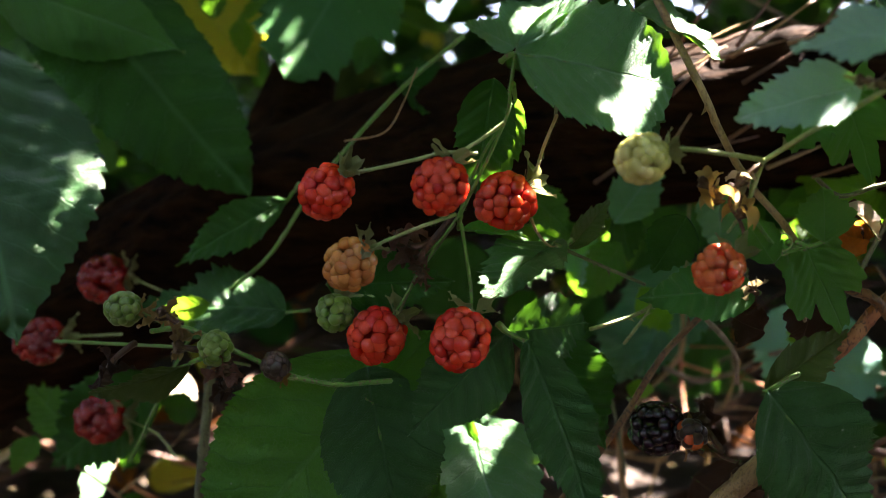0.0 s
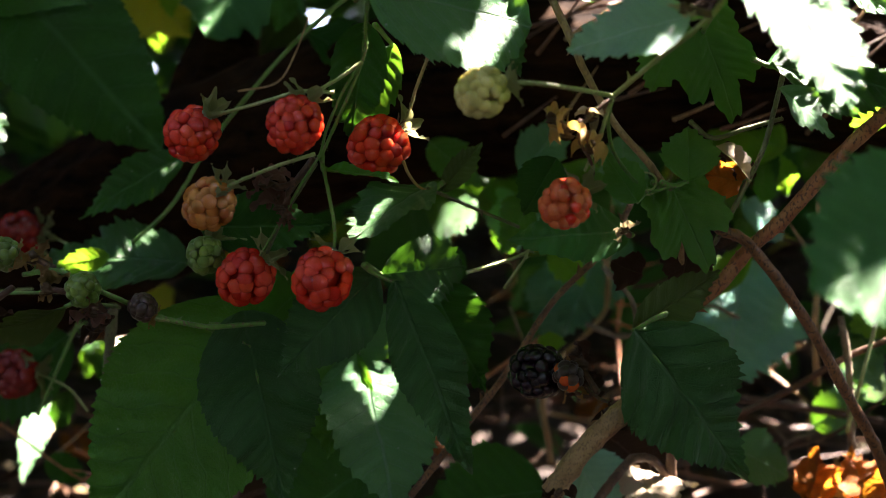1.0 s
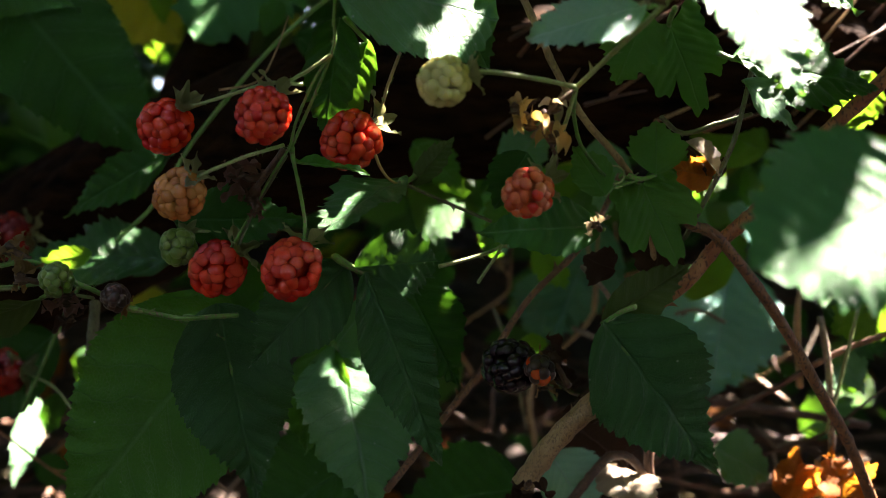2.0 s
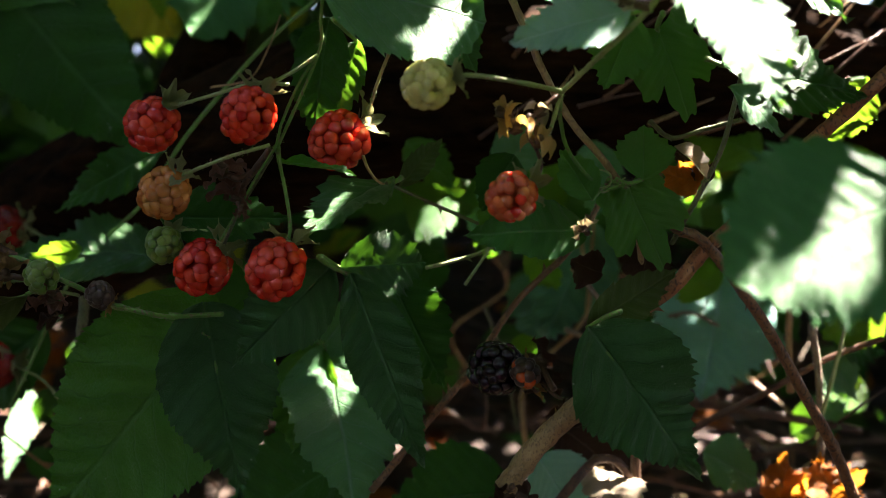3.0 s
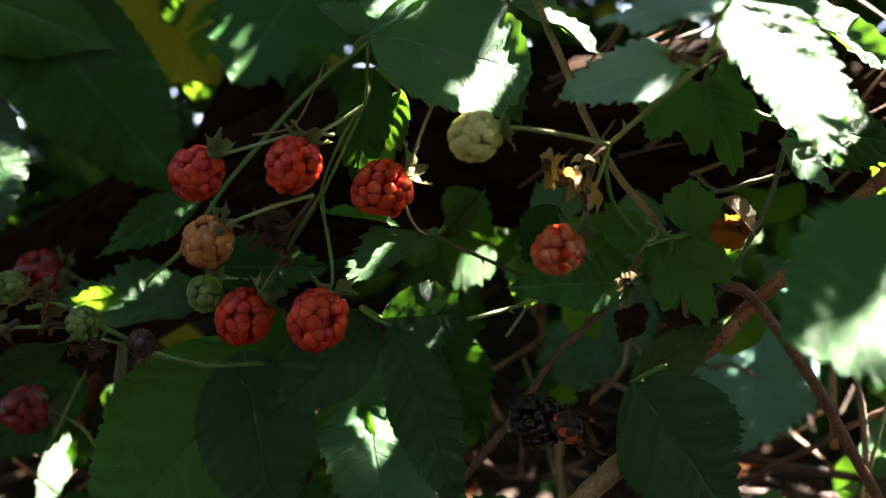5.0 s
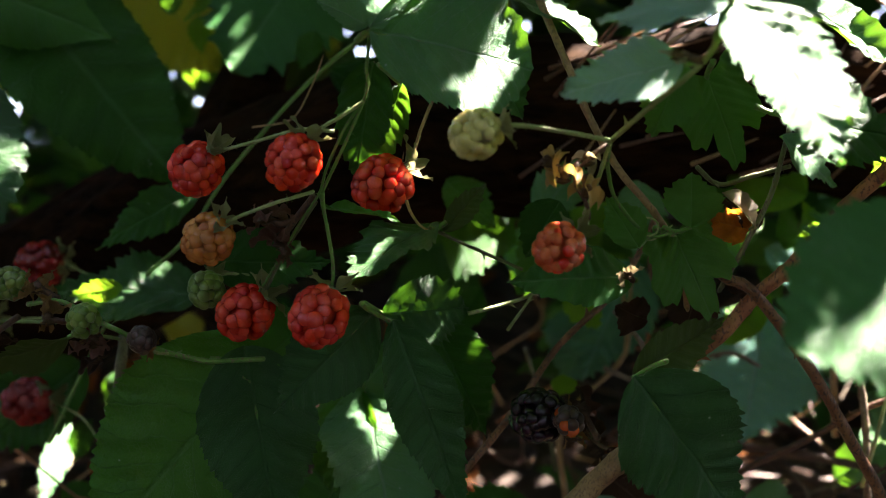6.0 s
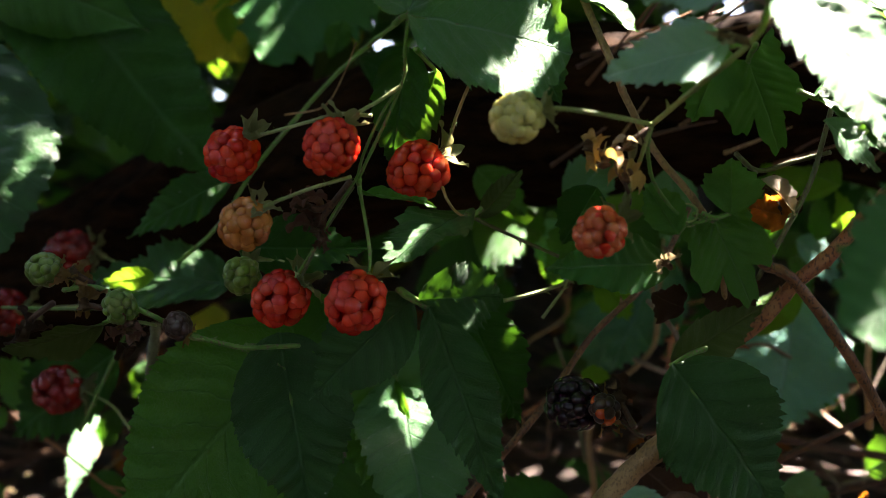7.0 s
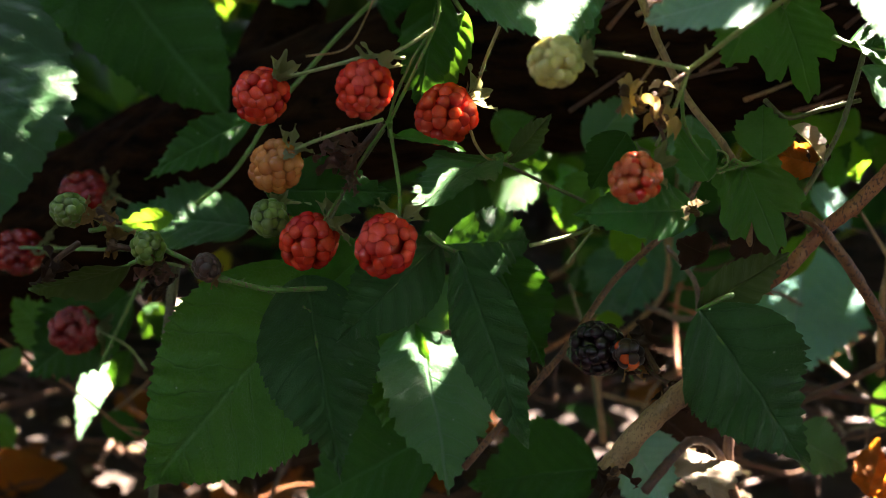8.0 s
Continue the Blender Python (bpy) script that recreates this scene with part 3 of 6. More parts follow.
def scatter(name, spots, mat, label, category, curl=0.25):
    """Many small leaves as one mesh. spots: place, length, turn (a rotation matrix)."""
    o = np.array(OUT)
    verts, faces, uvs = [], [], []
    rng = np.random.RandomState(len(spots))
    for place, size, turn in spots:
        v = o.copy()
        c = curl * rng.uniform(-1, 1.6)
        v[:, 2] = v[:, 2] * rng.uniform(0.5, 2.2) - c * v[:, 1] ** 2
        v[:, 0] *= rng.uniform(0.8, 1.2)
        v[:, :2] += rng.randn(len(o), 2) * 0.022
        k = len(verts)
        v[:, 1] -= 0.5
        verts += list((v * size) @ np.array(turn).T + np.array(place))
        faces += [tuple(k + i for i in f) for f in OUTF]
        uvs += [(p[0], p[1]) for p in o]
    ob = new(name, mesh_from(name, verts, faces, mat, uvs))
    return tagged(ob, label, category, kind="stuff")


def turned(rng, tilt=60, lean=(0, 0)):
    return Euler((radians(rng.uniform(-tilt, tilt) + lean[0]), radians(rng.uniform(-tilt, tilt) + lean[1]), rng.uniform(0, 6.283))).to_matrix()


# Places kept in the sun: gaps left in the added leaves, with their radius.
SUN_GAPS = []


def sun_gap(x, y, z, radius):
    SUN_GAPS.append(((x, y, z), radius))


sun_gap(-0.0159, 0.3044, 0.3282, 0.0045)
sun_gap(0.0560, 0.2220, 0.3059, 0.0076)
sun_gap(0.0647, 0.2221, 0.3016, 0.0094)
sun_gap(0.0680, 0.2222, 0.2929, 0.0082)
sun_gap(0.0697, 0.2223, 0.2859, 0.0070)
sun_gap(0.0604, 0.2221, 0.2967, 0.0070)
sun_gap(0.0713, 0.2222, 0.2984, 0.0063)
sun_gap(0.0973, 0.3042, 0.3200, 0.0063)
sun_gap(0.1077, 0.3083, 0.3156, 0.0057)
sun_gap(0.0471, 0.3354, 0.2561, 0.0020)
sun_gap(0.0770, 0.3334, 0.2730, 0.0022)
sun_gap(-0.0133, 0.3378, 0.2863, 0.0029)
sun_gap(-0.0171, 0.3447, 0.3008, 0.0012)
sun_gap(0.0099, 0.3483, 0.2447, 0.0018)
sun_gap(0.0193, 0.2699, 0.2905, 0.0014)
sun_gap(0.0296, 0.2800, 0.2901, 0.0014)
sun_gap(-0.2475, 0.6640, 0.1290, 0.0050)
sun_gap(-0.2402, 0.7003, 0.1310, 0.0053)
sun_gap(-0.2686, 0.6236, 0.1627, 0.0053)
sun_gap(-0.1860, 0.6838, 0.1712, 0.0062)
sun_gap(0.0685, 0.4023, 0.1590, 0.0070)
sun_gap(0.1469, 0.4355, 0.1596, 0.0076)
sun_gap(0.1555, 0.4351, 0.1551, 0.0076)
sun_gap(0.1382, 0.4357, 0.1575, 0.0057)
sun_gap(0.0267, 0.3327, 0.3267, 0.0045)
sun_gap(0.0333, 0.3338, 0.3228, 0.0045)
sun_gap(0.0537, 0.4428, 0.3179, 0.0051)
sun_gap(0.0656, 0.4428, 0.3307, 0.0051)
sun_gap(-0.0502, 0.3722, 0.2099, 0.0032)
sun_gap(0.1254, 0.5060, 0.2320, 0.0045)
sun_gap(0.0431, 0.4808, 0.2057, 0.0047)
sun_gap(0.1667, 0.4534, 0.2144, 0.0059)
sun_gap(0.1200, 0.4855, 0.2937, 0.0066)
sun_gap(-0.0006, 0.2678, 0.2938, 0.0014)
sun_gap(0.1510, 0.4365, 0.1969, 0.0057)
sun_gap(0.0164, 0.6870, 0.2331, 0.0056)
sun_gap(0.0207, 0.7995, 0.2505, 0.0052)
sun_gap(0.0649, 0.7357, 0.2360, 0.0040)
sun_gap(0.0478, 0.7149, 0.2119, 0.0062)
sun_gap(0.0531, 0.7569, 0.2626, 0.0056)
sun_gap(0.0235, 0.7760, 0.2647, 0.0052)
sun_gap(0.0568, 0.7494, 0.2089, 0.0051)
sun_gap(0.0287, 0.7006, 0.2168, 0.0052)
sun_gap(0.0597, 0.6449, 0.2605, 0.0043)
sun_gap(0.0748, 0.7335, 0.2387, 0.0046)
sun_gap(0.0361, 0.6836, 0.2429, 0.0056)
sun_gap(0.0456, 0.7435, 0.2075, 0.0051)
sun_gap(0.0673, 0.7418, 0.2022, 0.0040)
sun_gap(0.2903, 0.7840, 0.1041, 0.0056)
sun_gap(0.2773, 0.7687, 0.1719, 0.0056)
sun_gap(0.2581, 0.7730, 0.1841, 0.0053)
sun_gap(0.2205, 0.6844, 0.1361, 0.0040)
sun_gap(0.2603, 0.7772, 0.1222, 0.0035)
sun_gap(0.2644, 0.7459, 0.1884, 0.0048)
sun_gap(0.2616, 0.7038, 0.1188, 0.0053)
sun_gap(0.2422, 0.7220, 0.1880, 0.0035)
sun_gap(0.2203, 0.7065, 0.2994, 0.0049)
sun_gap(0.1991, 0.6650, 0.2791, 0.0052)
sun_gap(0.2532, 0.6857, 0.2998, 0.0058)
sun_gap(0.2438, 0.6995, 0.2915, 0.0061)
sun_gap(0.2541, 0.6817, 0.2944, 0.0064)
sun_gap(0.2388, 0.7580, 0.3070, 0.0058)
sun_gap(0.2313, 0.6791, 0.3138, 0.0059)
sun_gap(0.2110, 0.7096, 0.2908, 0.0046)
sun_gap(-0.2408, 0.7395, 0.1053, 0.0045)
sun_gap(-0.2006, 0.6348, 0.1036, 0.0037)
sun_gap(-0.2139, 0.6694, 0.0735, 0.0048)
sun_gap(-0.2300, 0.6907, 0.1297, 0.0043)
sun_gap(-0.2511, 0.6786, 0.1051, 0.0045)
sun_gap(-0.2195, 0.7252, 0.1533, 0.0055)
sun_gap(-0.2868, 0.7599, 0.1258, 0.0041)
sun_gap(-0.2952, 0.7416, 0.1066, 0.0037)
sun_gap(-0.2867, 0.7639, 0.1132, 0.0048)
sun_gap(-0.1996, 0.6879, 0.1455, 0.0052)
sun_gap(-0.1911, 0.6687, 0.1225, 0.0039)
sun_gap(-0.2597, 0.7611, 0.1297, 0.0058)
sun_gap(0.0696, 0.4548, 0.2723, 0.0030)
sun_gap(0.1312, 0.5330, 0.2712, 0.0045)
sun_gap(0.0330, 0.5690, 0.2505, 0.0037)
sun_gap(0.0385, 0.4903, 0.2684, 0.0033)
sun_gap(0.0319, 0.5616, 0.2538, 0.0039)
sun_gap(0.0526, 0.5717, 0.2880, 0.0031)
sun_gap(0.0512, 0.4886, 0.2364, 0.0033)
sun_gap(0.1671, 0.4503, 0.2998, 0.0033)
sun_gap(0.1566, 0.5286, 0.2749, 0.0032)
sun_gap(0.1907, 0.5114, 0.2148, 0.0040)
sun_gap(0.1768, 0.4832, 0.1917, 0.0031)
sun_gap(0.2110, 0.5877, 0.2088, 0.0046)
sun_gap(0.2157, 0.5840, 0.1694, 0.0037)
sun_gap(0.2110, 0.5886, 0.1614, 0.0030)
sun_gap(-0.1709, 0.7368, 0.4298, 0.0043)
sun_gap(-0.1140, 0.7072, 0.3868, 0.0032)
sun_gap(-0.0840, 0.6457, 0.4147, 0.0043)
sun_gap(-0.1277, 0.7278, 0.3930, 0.0032)
sun_gap(-0.0944, 0.6587, 0.3667, 0.0035)
sun_gap(-0.1447, 0.7418, 0.3939, 0.0031)
sun_gap(-0.1520, 0.6016, 0.3902, 0.0031)
sun_gap(0.1317, 0.5529, 0.2674, 0.0037)
sun_gap(0.1150, 0.5004, 0.2889, 0.0030)
sun_gap(0.0503, 0.5838, 0.2607, 0.0037)
sun_gap(0.0392, 0.4650, 0.2856, 0.0030)
sun_gap(0.0410, 0.5090, 0.2875, 0.0037)
sun_gap(0.1295, 0.4908, 0.3004, 0.0030)
sun_gap(0.1418, 0.5288, 0.2961, 0.0037)
sun_gap(-0.0216, 0.3363, 0.2476, 0.0016)
sun_gap(-0.0134, 0.3393, 0.2476, 0.0022)
sun_gap(-0.0070, 0.3436, 0.2464, 0.0022)
sun_gap(-0.1745, 0.4391, 0.3111, 0.0012)
sun_gap(-0.1800, 0.4391, 0.3200, 0.0022)
sun_gap(-0.1745, 0.4345, 0.2960, 0.0016)
sun_gap(-0.1740, 0.4330, 0.2820, 0.0012)
sun_gap(-0.1845, 0.4315, 0.2920, 0.0012)
sun_gap(-0.1850, 0.4200, 0.2660, 0.0010)
sun_gap(-0.1731, 0.4296, 0.2690, 0.0010)
sun_gap(-0.0200, 0.2991, 0.3247, 0.0020)
sun_gap(-0.0155, 0.2975, 0.3252, 0.0022)
sun_gap(0.0301, 0.3345, 0.3287, 0.0024)
sun_gap(0.0251, 0.3337, 0.3310, 0.0024)
sun_gap(0.0630, 0.4677, 0.3203, 0.0047)
sun_gap(0.0588, 0.4690, 0.3341, 0.0042)
sun_gap(0.0712, 0.4638, 0.3289, 0.0042)
sun_gap(0.0499, 0.4809, 0.3449, 0.0034)
sun_gap(0.1375, 0.4805, 0.2834, 0.0040)
sun_gap(0.0700, 0.1965, 0.2535, 0.0015)
sun_gap(0.0739, 0.1965, 0.2551, 0.0017)
sun_gap(0.0082, 0.3116, 0.3269, 0.0024)
sun_gap(0.0078, 0.3076, 0.3208, 0.0027)
sun_gap(0.0073, 0.3027, 0.3146, 0.0030)
sun_gap(0.0062, 0.2967, 0.3080, 0.0029)
sun_gap(0.0039, 0.2908, 0.3024, 0.0021)
sun_gap(0.0000, 0.2878, 0.2997, 0.0014)
sun_gap(-0.0038, 0.2867, 0.3004, 0.0011)
sun_gap(0.0552, 0.1898, 0.2473, 0.0010)
sun_gap(0.0579, 0.1897, 0.2473, 0.0014)
sun_gap(0.0614, 0.1903, 0.2481, 0.0018)
sun_gap(0.0653, 0.1908, 0.2487, 0.0020)
sun_gap(0.0695, 0.1911, 0.2494, 0.0024)
sun_gap(0.0735, 0.1909, 0.2500, 0.0024)
sun_gap(0.0633, 0.1877, 0.2457, 0.0014)
sun_gap(-0.1222, 0.5565, 0.3689, 0.0012)
sun_gap(-0.1185, 0.5582, 0.3692, 0.0010)
sun_gap(-0.1137, 0.5555, 0.3606, 0.0010)
sun_gap(-0.1112, 0.5539, 0.3535, 0.0012)
sun_gap(-0.1103, 0.5528, 0.3484, 0.0012)
sun_gap(-0.0215, 0.3499, 0.3074, 0.0017)
sun_gap(-0.0206, 0.3500, 0.3031, 0.0018)
sun_gap(-0.0210, 0.3493, 0.2979, 0.0018)
sun_gap(-0.0222, 0.3494, 0.2945, 0.0014)
sun_gap(0.0372, 0.2488, 0.2960, 0.0008)
sun_gap(0.0282, 0.2838, 0.2842, 0.0012)
sun_gap(0.0260, 0.2832, 0.2815, 0.0012)
sun_gap(-0.0235, 0.3301, 0.2638, 0.0016)
sun_gap(-0.0273, 0.3253, 0.2605, 0.0018)
sun_gap(-0.0301, 0.3187, 0.2548, 0.0018)
sun_gap(0.0217, 0.5488, 0.2676, 0.0020)
sun_gap(0.0122, 0.5452, 0.2671, 0.0026)
sun_gap(0.1320, 0.5027, 0.2311, 0.0032)
sun_gap(0.1291, 0.5089, 0.2401, 0.0030)
sun_gap(0.1370, 0.4828, 0.2877, 0.0026)
sun_gap(0.1299, 0.4829, 0.2889, 0.0026)
sun_gap(0.0825, 0.2878, 0.2829, 0.0010)
sun_gap(-0.1404, 0.4225, 0.2438, 0.0013)
sun_gap(-0.1362, 0.4224, 0.2442, 0.0016)
sun_gap(-0.1321, 0.4225, 0.2449, 0.0014)
sun_gap(-0.1252, 0.4307, 0.2447, 0.0009)
sun_gap(-0.1218, 0.4300, 0.2443, 0.0010)
sun_gap(-0.0359, 0.3967, 0.2058, 0.0012)
sun_gap(-0.0309, 0.3984, 0.2037, 0.0028)
sun_gap(-0.0270, 0.3935, 0.1958, 0.0024)
sun_gap(-0.0300, 0.3942, 0.1995, 0.0028)
sun_gap(-0.0234, 0.3971, 0.1991, 0.0012)


def clear_of_gaps(places, sizes, extra=0.0):
    """Which of the leaves at these places leave the sun's way to the gaps free."""
    s = np.array(SUN_TO)
    flat = lambda q: q - np.outer(q @ s, s)
    p = flat(np.asarray(places, float))
    free = np.ones(len(p), bool)
    for q, r in SUN_GAPS:
        free &= np.linalg.norm(p - flat(np.array([q], float)), axis=1) > r + extra + sizes * 0.40
    return free


# Gaps in the added leaves: sun flecks on the litter and undergrowth farther back.
flecks = random.Random(5)
GLINTS = []
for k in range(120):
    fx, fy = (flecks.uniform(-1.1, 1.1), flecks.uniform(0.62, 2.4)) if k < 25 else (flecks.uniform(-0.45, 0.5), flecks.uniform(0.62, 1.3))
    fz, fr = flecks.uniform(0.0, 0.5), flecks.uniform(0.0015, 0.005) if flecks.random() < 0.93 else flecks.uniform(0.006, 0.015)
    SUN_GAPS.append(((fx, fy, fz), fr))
    # Where each fleck meets the ground; a pale scrap is added there.
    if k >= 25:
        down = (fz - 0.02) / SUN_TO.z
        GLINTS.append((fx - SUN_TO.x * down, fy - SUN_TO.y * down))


build_ground()


def build_log():
    """A fallen dead trunk lying behind the berries, with a broken stub rising from it."""
    rng = np.random.RandomState(4)
    log = thing("fallen_trunk", Matrix(), "rotten fallen trunk with flaking bark, blackened by painted shade", "log")

    def trunk(name, pts, r0, r1, steps, sides, flat=1.0):
        c = spline(pts, steps)
        t = np.gradient(c, axis=0)
        t /= np.linalg.norm(t, axis=1)[:, None]
        verts, faces = [], []
        for i, p in enumerate(c):
            a0 = np.cross(t[i], (0, 0.2, 1))
            a0 /= np.linalg.norm(a0)
            b0 = np.cross(a0, t[i])
            r = r0 + (r1 - r0) * i / (len(c) - 1)
            for j in range(sides):
                a = 2 * math.pi * j / sides
                d = a0 * math.cos(a) + b0 * math.sin(a) * flat
                g = noise.noise((p[0] * 12, math.cos(a) * 3, math.sin(a) * 3)) * 0.22 + noise.noise((p[0] * 25, math.cos(a) * 11, math.sin(a) * 11)) * 0.13 + noise.noise((p[0] * 80, p[2] * 80 + math.cos(a) * 25, math.sin(a) * 25)) * 0.05
                verts.append(p + d * r * (1 + g))
        for i in range(len(c) - 1):
            for j in range(sides):
                a, b = i * sides + j, i * sides + (j + 1) % sides
                faces.append((a, b, b + sides, a + sides))
        faces.append(tuple(range(sides))[::-1])
        faces.append(tuple(range(len(verts) - sides, len(verts))))
        return mesh_from(name, verts, faces, BARK)

    # The left length is added to fill black shade behind the leaves.
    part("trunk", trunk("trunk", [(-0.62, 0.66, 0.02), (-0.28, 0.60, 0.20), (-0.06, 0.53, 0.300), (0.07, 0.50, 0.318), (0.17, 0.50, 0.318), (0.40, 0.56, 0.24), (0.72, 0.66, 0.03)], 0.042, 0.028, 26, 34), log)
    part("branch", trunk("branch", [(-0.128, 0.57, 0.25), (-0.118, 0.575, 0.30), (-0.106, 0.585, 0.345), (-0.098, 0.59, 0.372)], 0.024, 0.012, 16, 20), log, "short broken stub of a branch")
    for i in range(70):
        x = rng.uniform(0.02, 0.20)
        y, z = 0.455 + rng.uniform(0, 0.03), 0.318 + rng.uniform(-0.03, 0.03)
        L = rng.uniform(0.015, 0.05)
        a = rng.uniform(0.2, 1.0)
        pts = [(x, y, z), (x + L * 0.5 * math.cos(a), y - 0.004, z + L * 0.5 * math.sin(a)), (x + L * math.cos(a), y + rng.uniform(-0.01, 0.01), z + L * math.sin(a))]
        part("splinter", tube("splinter", pts, 0.0009, 0.0003, STEM[("rust", "brown", "tan", "brown")[i % 4]], steps=3, sides=5)[0], log)


build_log()


def build_litter():
    rng = np.random.RandomState(11)
    for kind, n, label in (("brown", 2200, "dead brown leaves strewn over the soil"), ("pale", 220, "dry pale leaf scraps on the soil, some added as sun glints"), ("orange", 380, "rust coloured dead leaves on the soil")):
        spots = []
        for _ in range(n):
            x, y = rng.uniform(-1.5, 1.5), rng.uniform(-0.6, 2.6)
            spots.append(((x, y, ground_z(x, y) + rng.uniform(0.003, 0.03)), rng.uniform(0.018, 0.06) * (0.45 if kind == "pale" else 1.0), turned(rng, 38)))
        # Extra pale scraps added under the sun flecks, to show as bright glints.
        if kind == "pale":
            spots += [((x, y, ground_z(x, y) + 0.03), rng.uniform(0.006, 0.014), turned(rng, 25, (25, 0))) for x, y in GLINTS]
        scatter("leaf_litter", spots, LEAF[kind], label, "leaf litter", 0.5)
    verts, faces = [], []
    for _ in range(1100):
        x, y = rng.uniform(-1.2, 1.2), rng.uniform(0.25, 2.2)
        z = ground_z(x, y) + rng.uniform(0.004, 0.08)
        a, L, r = rng.uniform(0, 6.28), rng.uniform(0.04, 0.30), rng.uniform(0.0006, 0.0024)
        d = np.array((math.cos(a), math.sin(a), rng.uniform(-0.25, 0.35)))
        n1 = np.cross(d, (0, 0, 1))
        n1 /= np.linalg.norm(n1)
        n2 = np.cross(d, n1)
        k = len(verts)
        for s in (0, 0.35, 0.7, 1):
            p = np.array((x, y, z)) + d * L * s + rng.randn(3) * 0.006 * (0 < s < 1)
            verts += [p + r * (1.2 - 0.5 * s) * (math.cos(b) * n1 + math.sin(b) * n2) for b in (0, 1.57, 3.14, 4.71)]
        for q in range(3):
            for j in range(4):
                c, e = k + q * 4 + j, k + q * 4 + (j + 1) % 4
                faces.append((c, e, e + 4, c + 4))
    tagged(new("fallen_twigs", mesh_from("fallen_twigs", verts, faces, STEM["brown"])), "thin dead twigs tangled over the litter", "twigs", kind="stuff")


build_litter()


def build_thicket():
    """Shaded undergrowth behind the log, and the added leaf layers that block the light, with gaps that let the sun
    in.
    """
    rng = np.random.RandomState(21)
    for kind, n, label in (("dark", 3600, "dark undergrowth leaves behind the trunk"), ("green", 2000, "green undergrowth leaves behind the trunk"), ("fresh", 500, "bright undergrowth leaves in the sun"), ("yellow", 350, "yellowing undergrowth leaves")):
        p = np.stack([rng.uniform(-1.7, 1.7, n), rng.uniform(0.75, 2.9, n), rng.uniform(0.02, 1.5, n)], -1)
        low = np.array([ground_z(x, y) for x, y, _ in p])
        size = rng.uniform(0.04, 0.09, n)
        keep = clear_of_gaps(p, size) & (p[:, 2] > low + 0.02)
        keep &= (p[:, 2] - low > 0.16) | (p[:, 1] > 1.5) | (rng.rand(n) > 0.75)
        spots = [(tuple(q), z, turned(rng, 55, (35, 0))) for q, z in zip(p[keep], size[keep])]
        scatter("undergrowth", spots, LEAF[kind], label, "undergrowth", 0.3)
    # Leaf layers added to block sun and sky, holed at SUN_GAPS.
    layers = (
        ("overhanging_leaves", "crown", 3200, 31, (-1.1, 1.6), (0.50, 2.4), (0.62, 1.05), (0.04, 0.08), 0.0, "unseen leaves added overhead to shade the log and background"),
        ("young_leaves", "crown", 62000, 35, (-0.34, 0.34), (-0.36, 0.36), (0.33, 0.42), (0.009, 0.016), 0.0012, "unseen sheet of small leaves added towards the sun, holed for sun patches"),
        ("young_leaves", "crown", 47000, 36, (-1.0, 1.6), (0.57, 2.2), (0.66, 0.80), (0.018, 0.032), 0.0015, "unseen small leaves added overhead to shade the litter"),
        ("tree_crown", "crown", 24000, 33, (-4.5, 4.5), (-4.5, 6.0), (2.0, 3.4), (0.10, 0.19), 0.012, "unseen leaves added high overhead to block sun and sky"),
        ("hedge_leaves", "crown", 60000, 34, (-4.5, 4.5), (-4.5, 5.0), (0.0, 3.2), (0.10, 0.20), 0.03, "leaf wall added all round to close off the low sky"),
    )
    e1 = np.cross((0, 1, 0), SUN_TO)
    e1 /= np.linalg.norm(e1)
    e2 = np.cross(SUN_TO, e1)
    for name, kind, n, seed, xs, ys, zs, sizes, extra, label in layers:
        rng = np.random.RandomState(seed)
        p = np.stack([rng.uniform(*xs, n), rng.uniform(*ys, n), rng.uniform(*zs, n)], -1)
        size = rng.uniform(*sizes, n)
        if name == "young_leaves":
            if seed == 35:
                p = np.array((0.0, 0.37, 0.26)) + p[:, :1] * e1 + p[:, 1:2] * e2 + p[:, 2:] * np.array(SUN_TO)
            p[:, 2] += 0.32 * np.maximum(0, p[:, 1] - 0.85)
        keep = clear_of_gaps(p, size * (0.6 if seed == 35 else 1.0), extra)
        keep &= p[:, 2] > 0.40 + 0.28 * p[:, 1]
        # Opening left in the added leaves so skylight falls from overhead.
        if name == "tree_crown":
            keep &= (np.abs(p[:, 0] + 0.2) > 0.75) | (np.abs(p[:, 1] - 0.0) > 0.75)
        if name == "hedge_leaves":
            away = np.hypot(p[:, 0], p[:, 1] - 0.4)
            keep = (away > 2.4) & (away < 3.6)
        spots = [(tuple(q), z, turned(rng, 35 if name != "hedge_leaves" else 70)) for q, z in zip(p[keep], size[keep])]
        scatter(name, spots, LEAF[kind], label, "foliage", 0.2)


build_thicket()

# ---- the brambles ----

# berries of the ripening cluster
berry((-0.0744, 0.3195, 0.2834), 0.00799, (-0.0684, 0.3154, 0.2897), "red", "glossy red unripe blackberry on a green stalk with pale sepals", [(-0.0633, 0.3115, 0.2887), (-0.0509, 0.3015, 0.2908), (-0.0430, 0.2976, 0.2925), (-0.0344, 0.2996, 0.2924)], n=53, sepals=5)
berry((-0.0440, 0.2946, 0.2840), 0.00766, (-0.0405, 0.2976, 0.2917), "red", "glossy red unripe blackberry on a green stalk hanging under its calyx", [(-0.0374, 0.2996, 0.2934), (-0.0325, 0.3016, 0.2966), (-0.0271, 0.3026, 0.3005)], n=62)
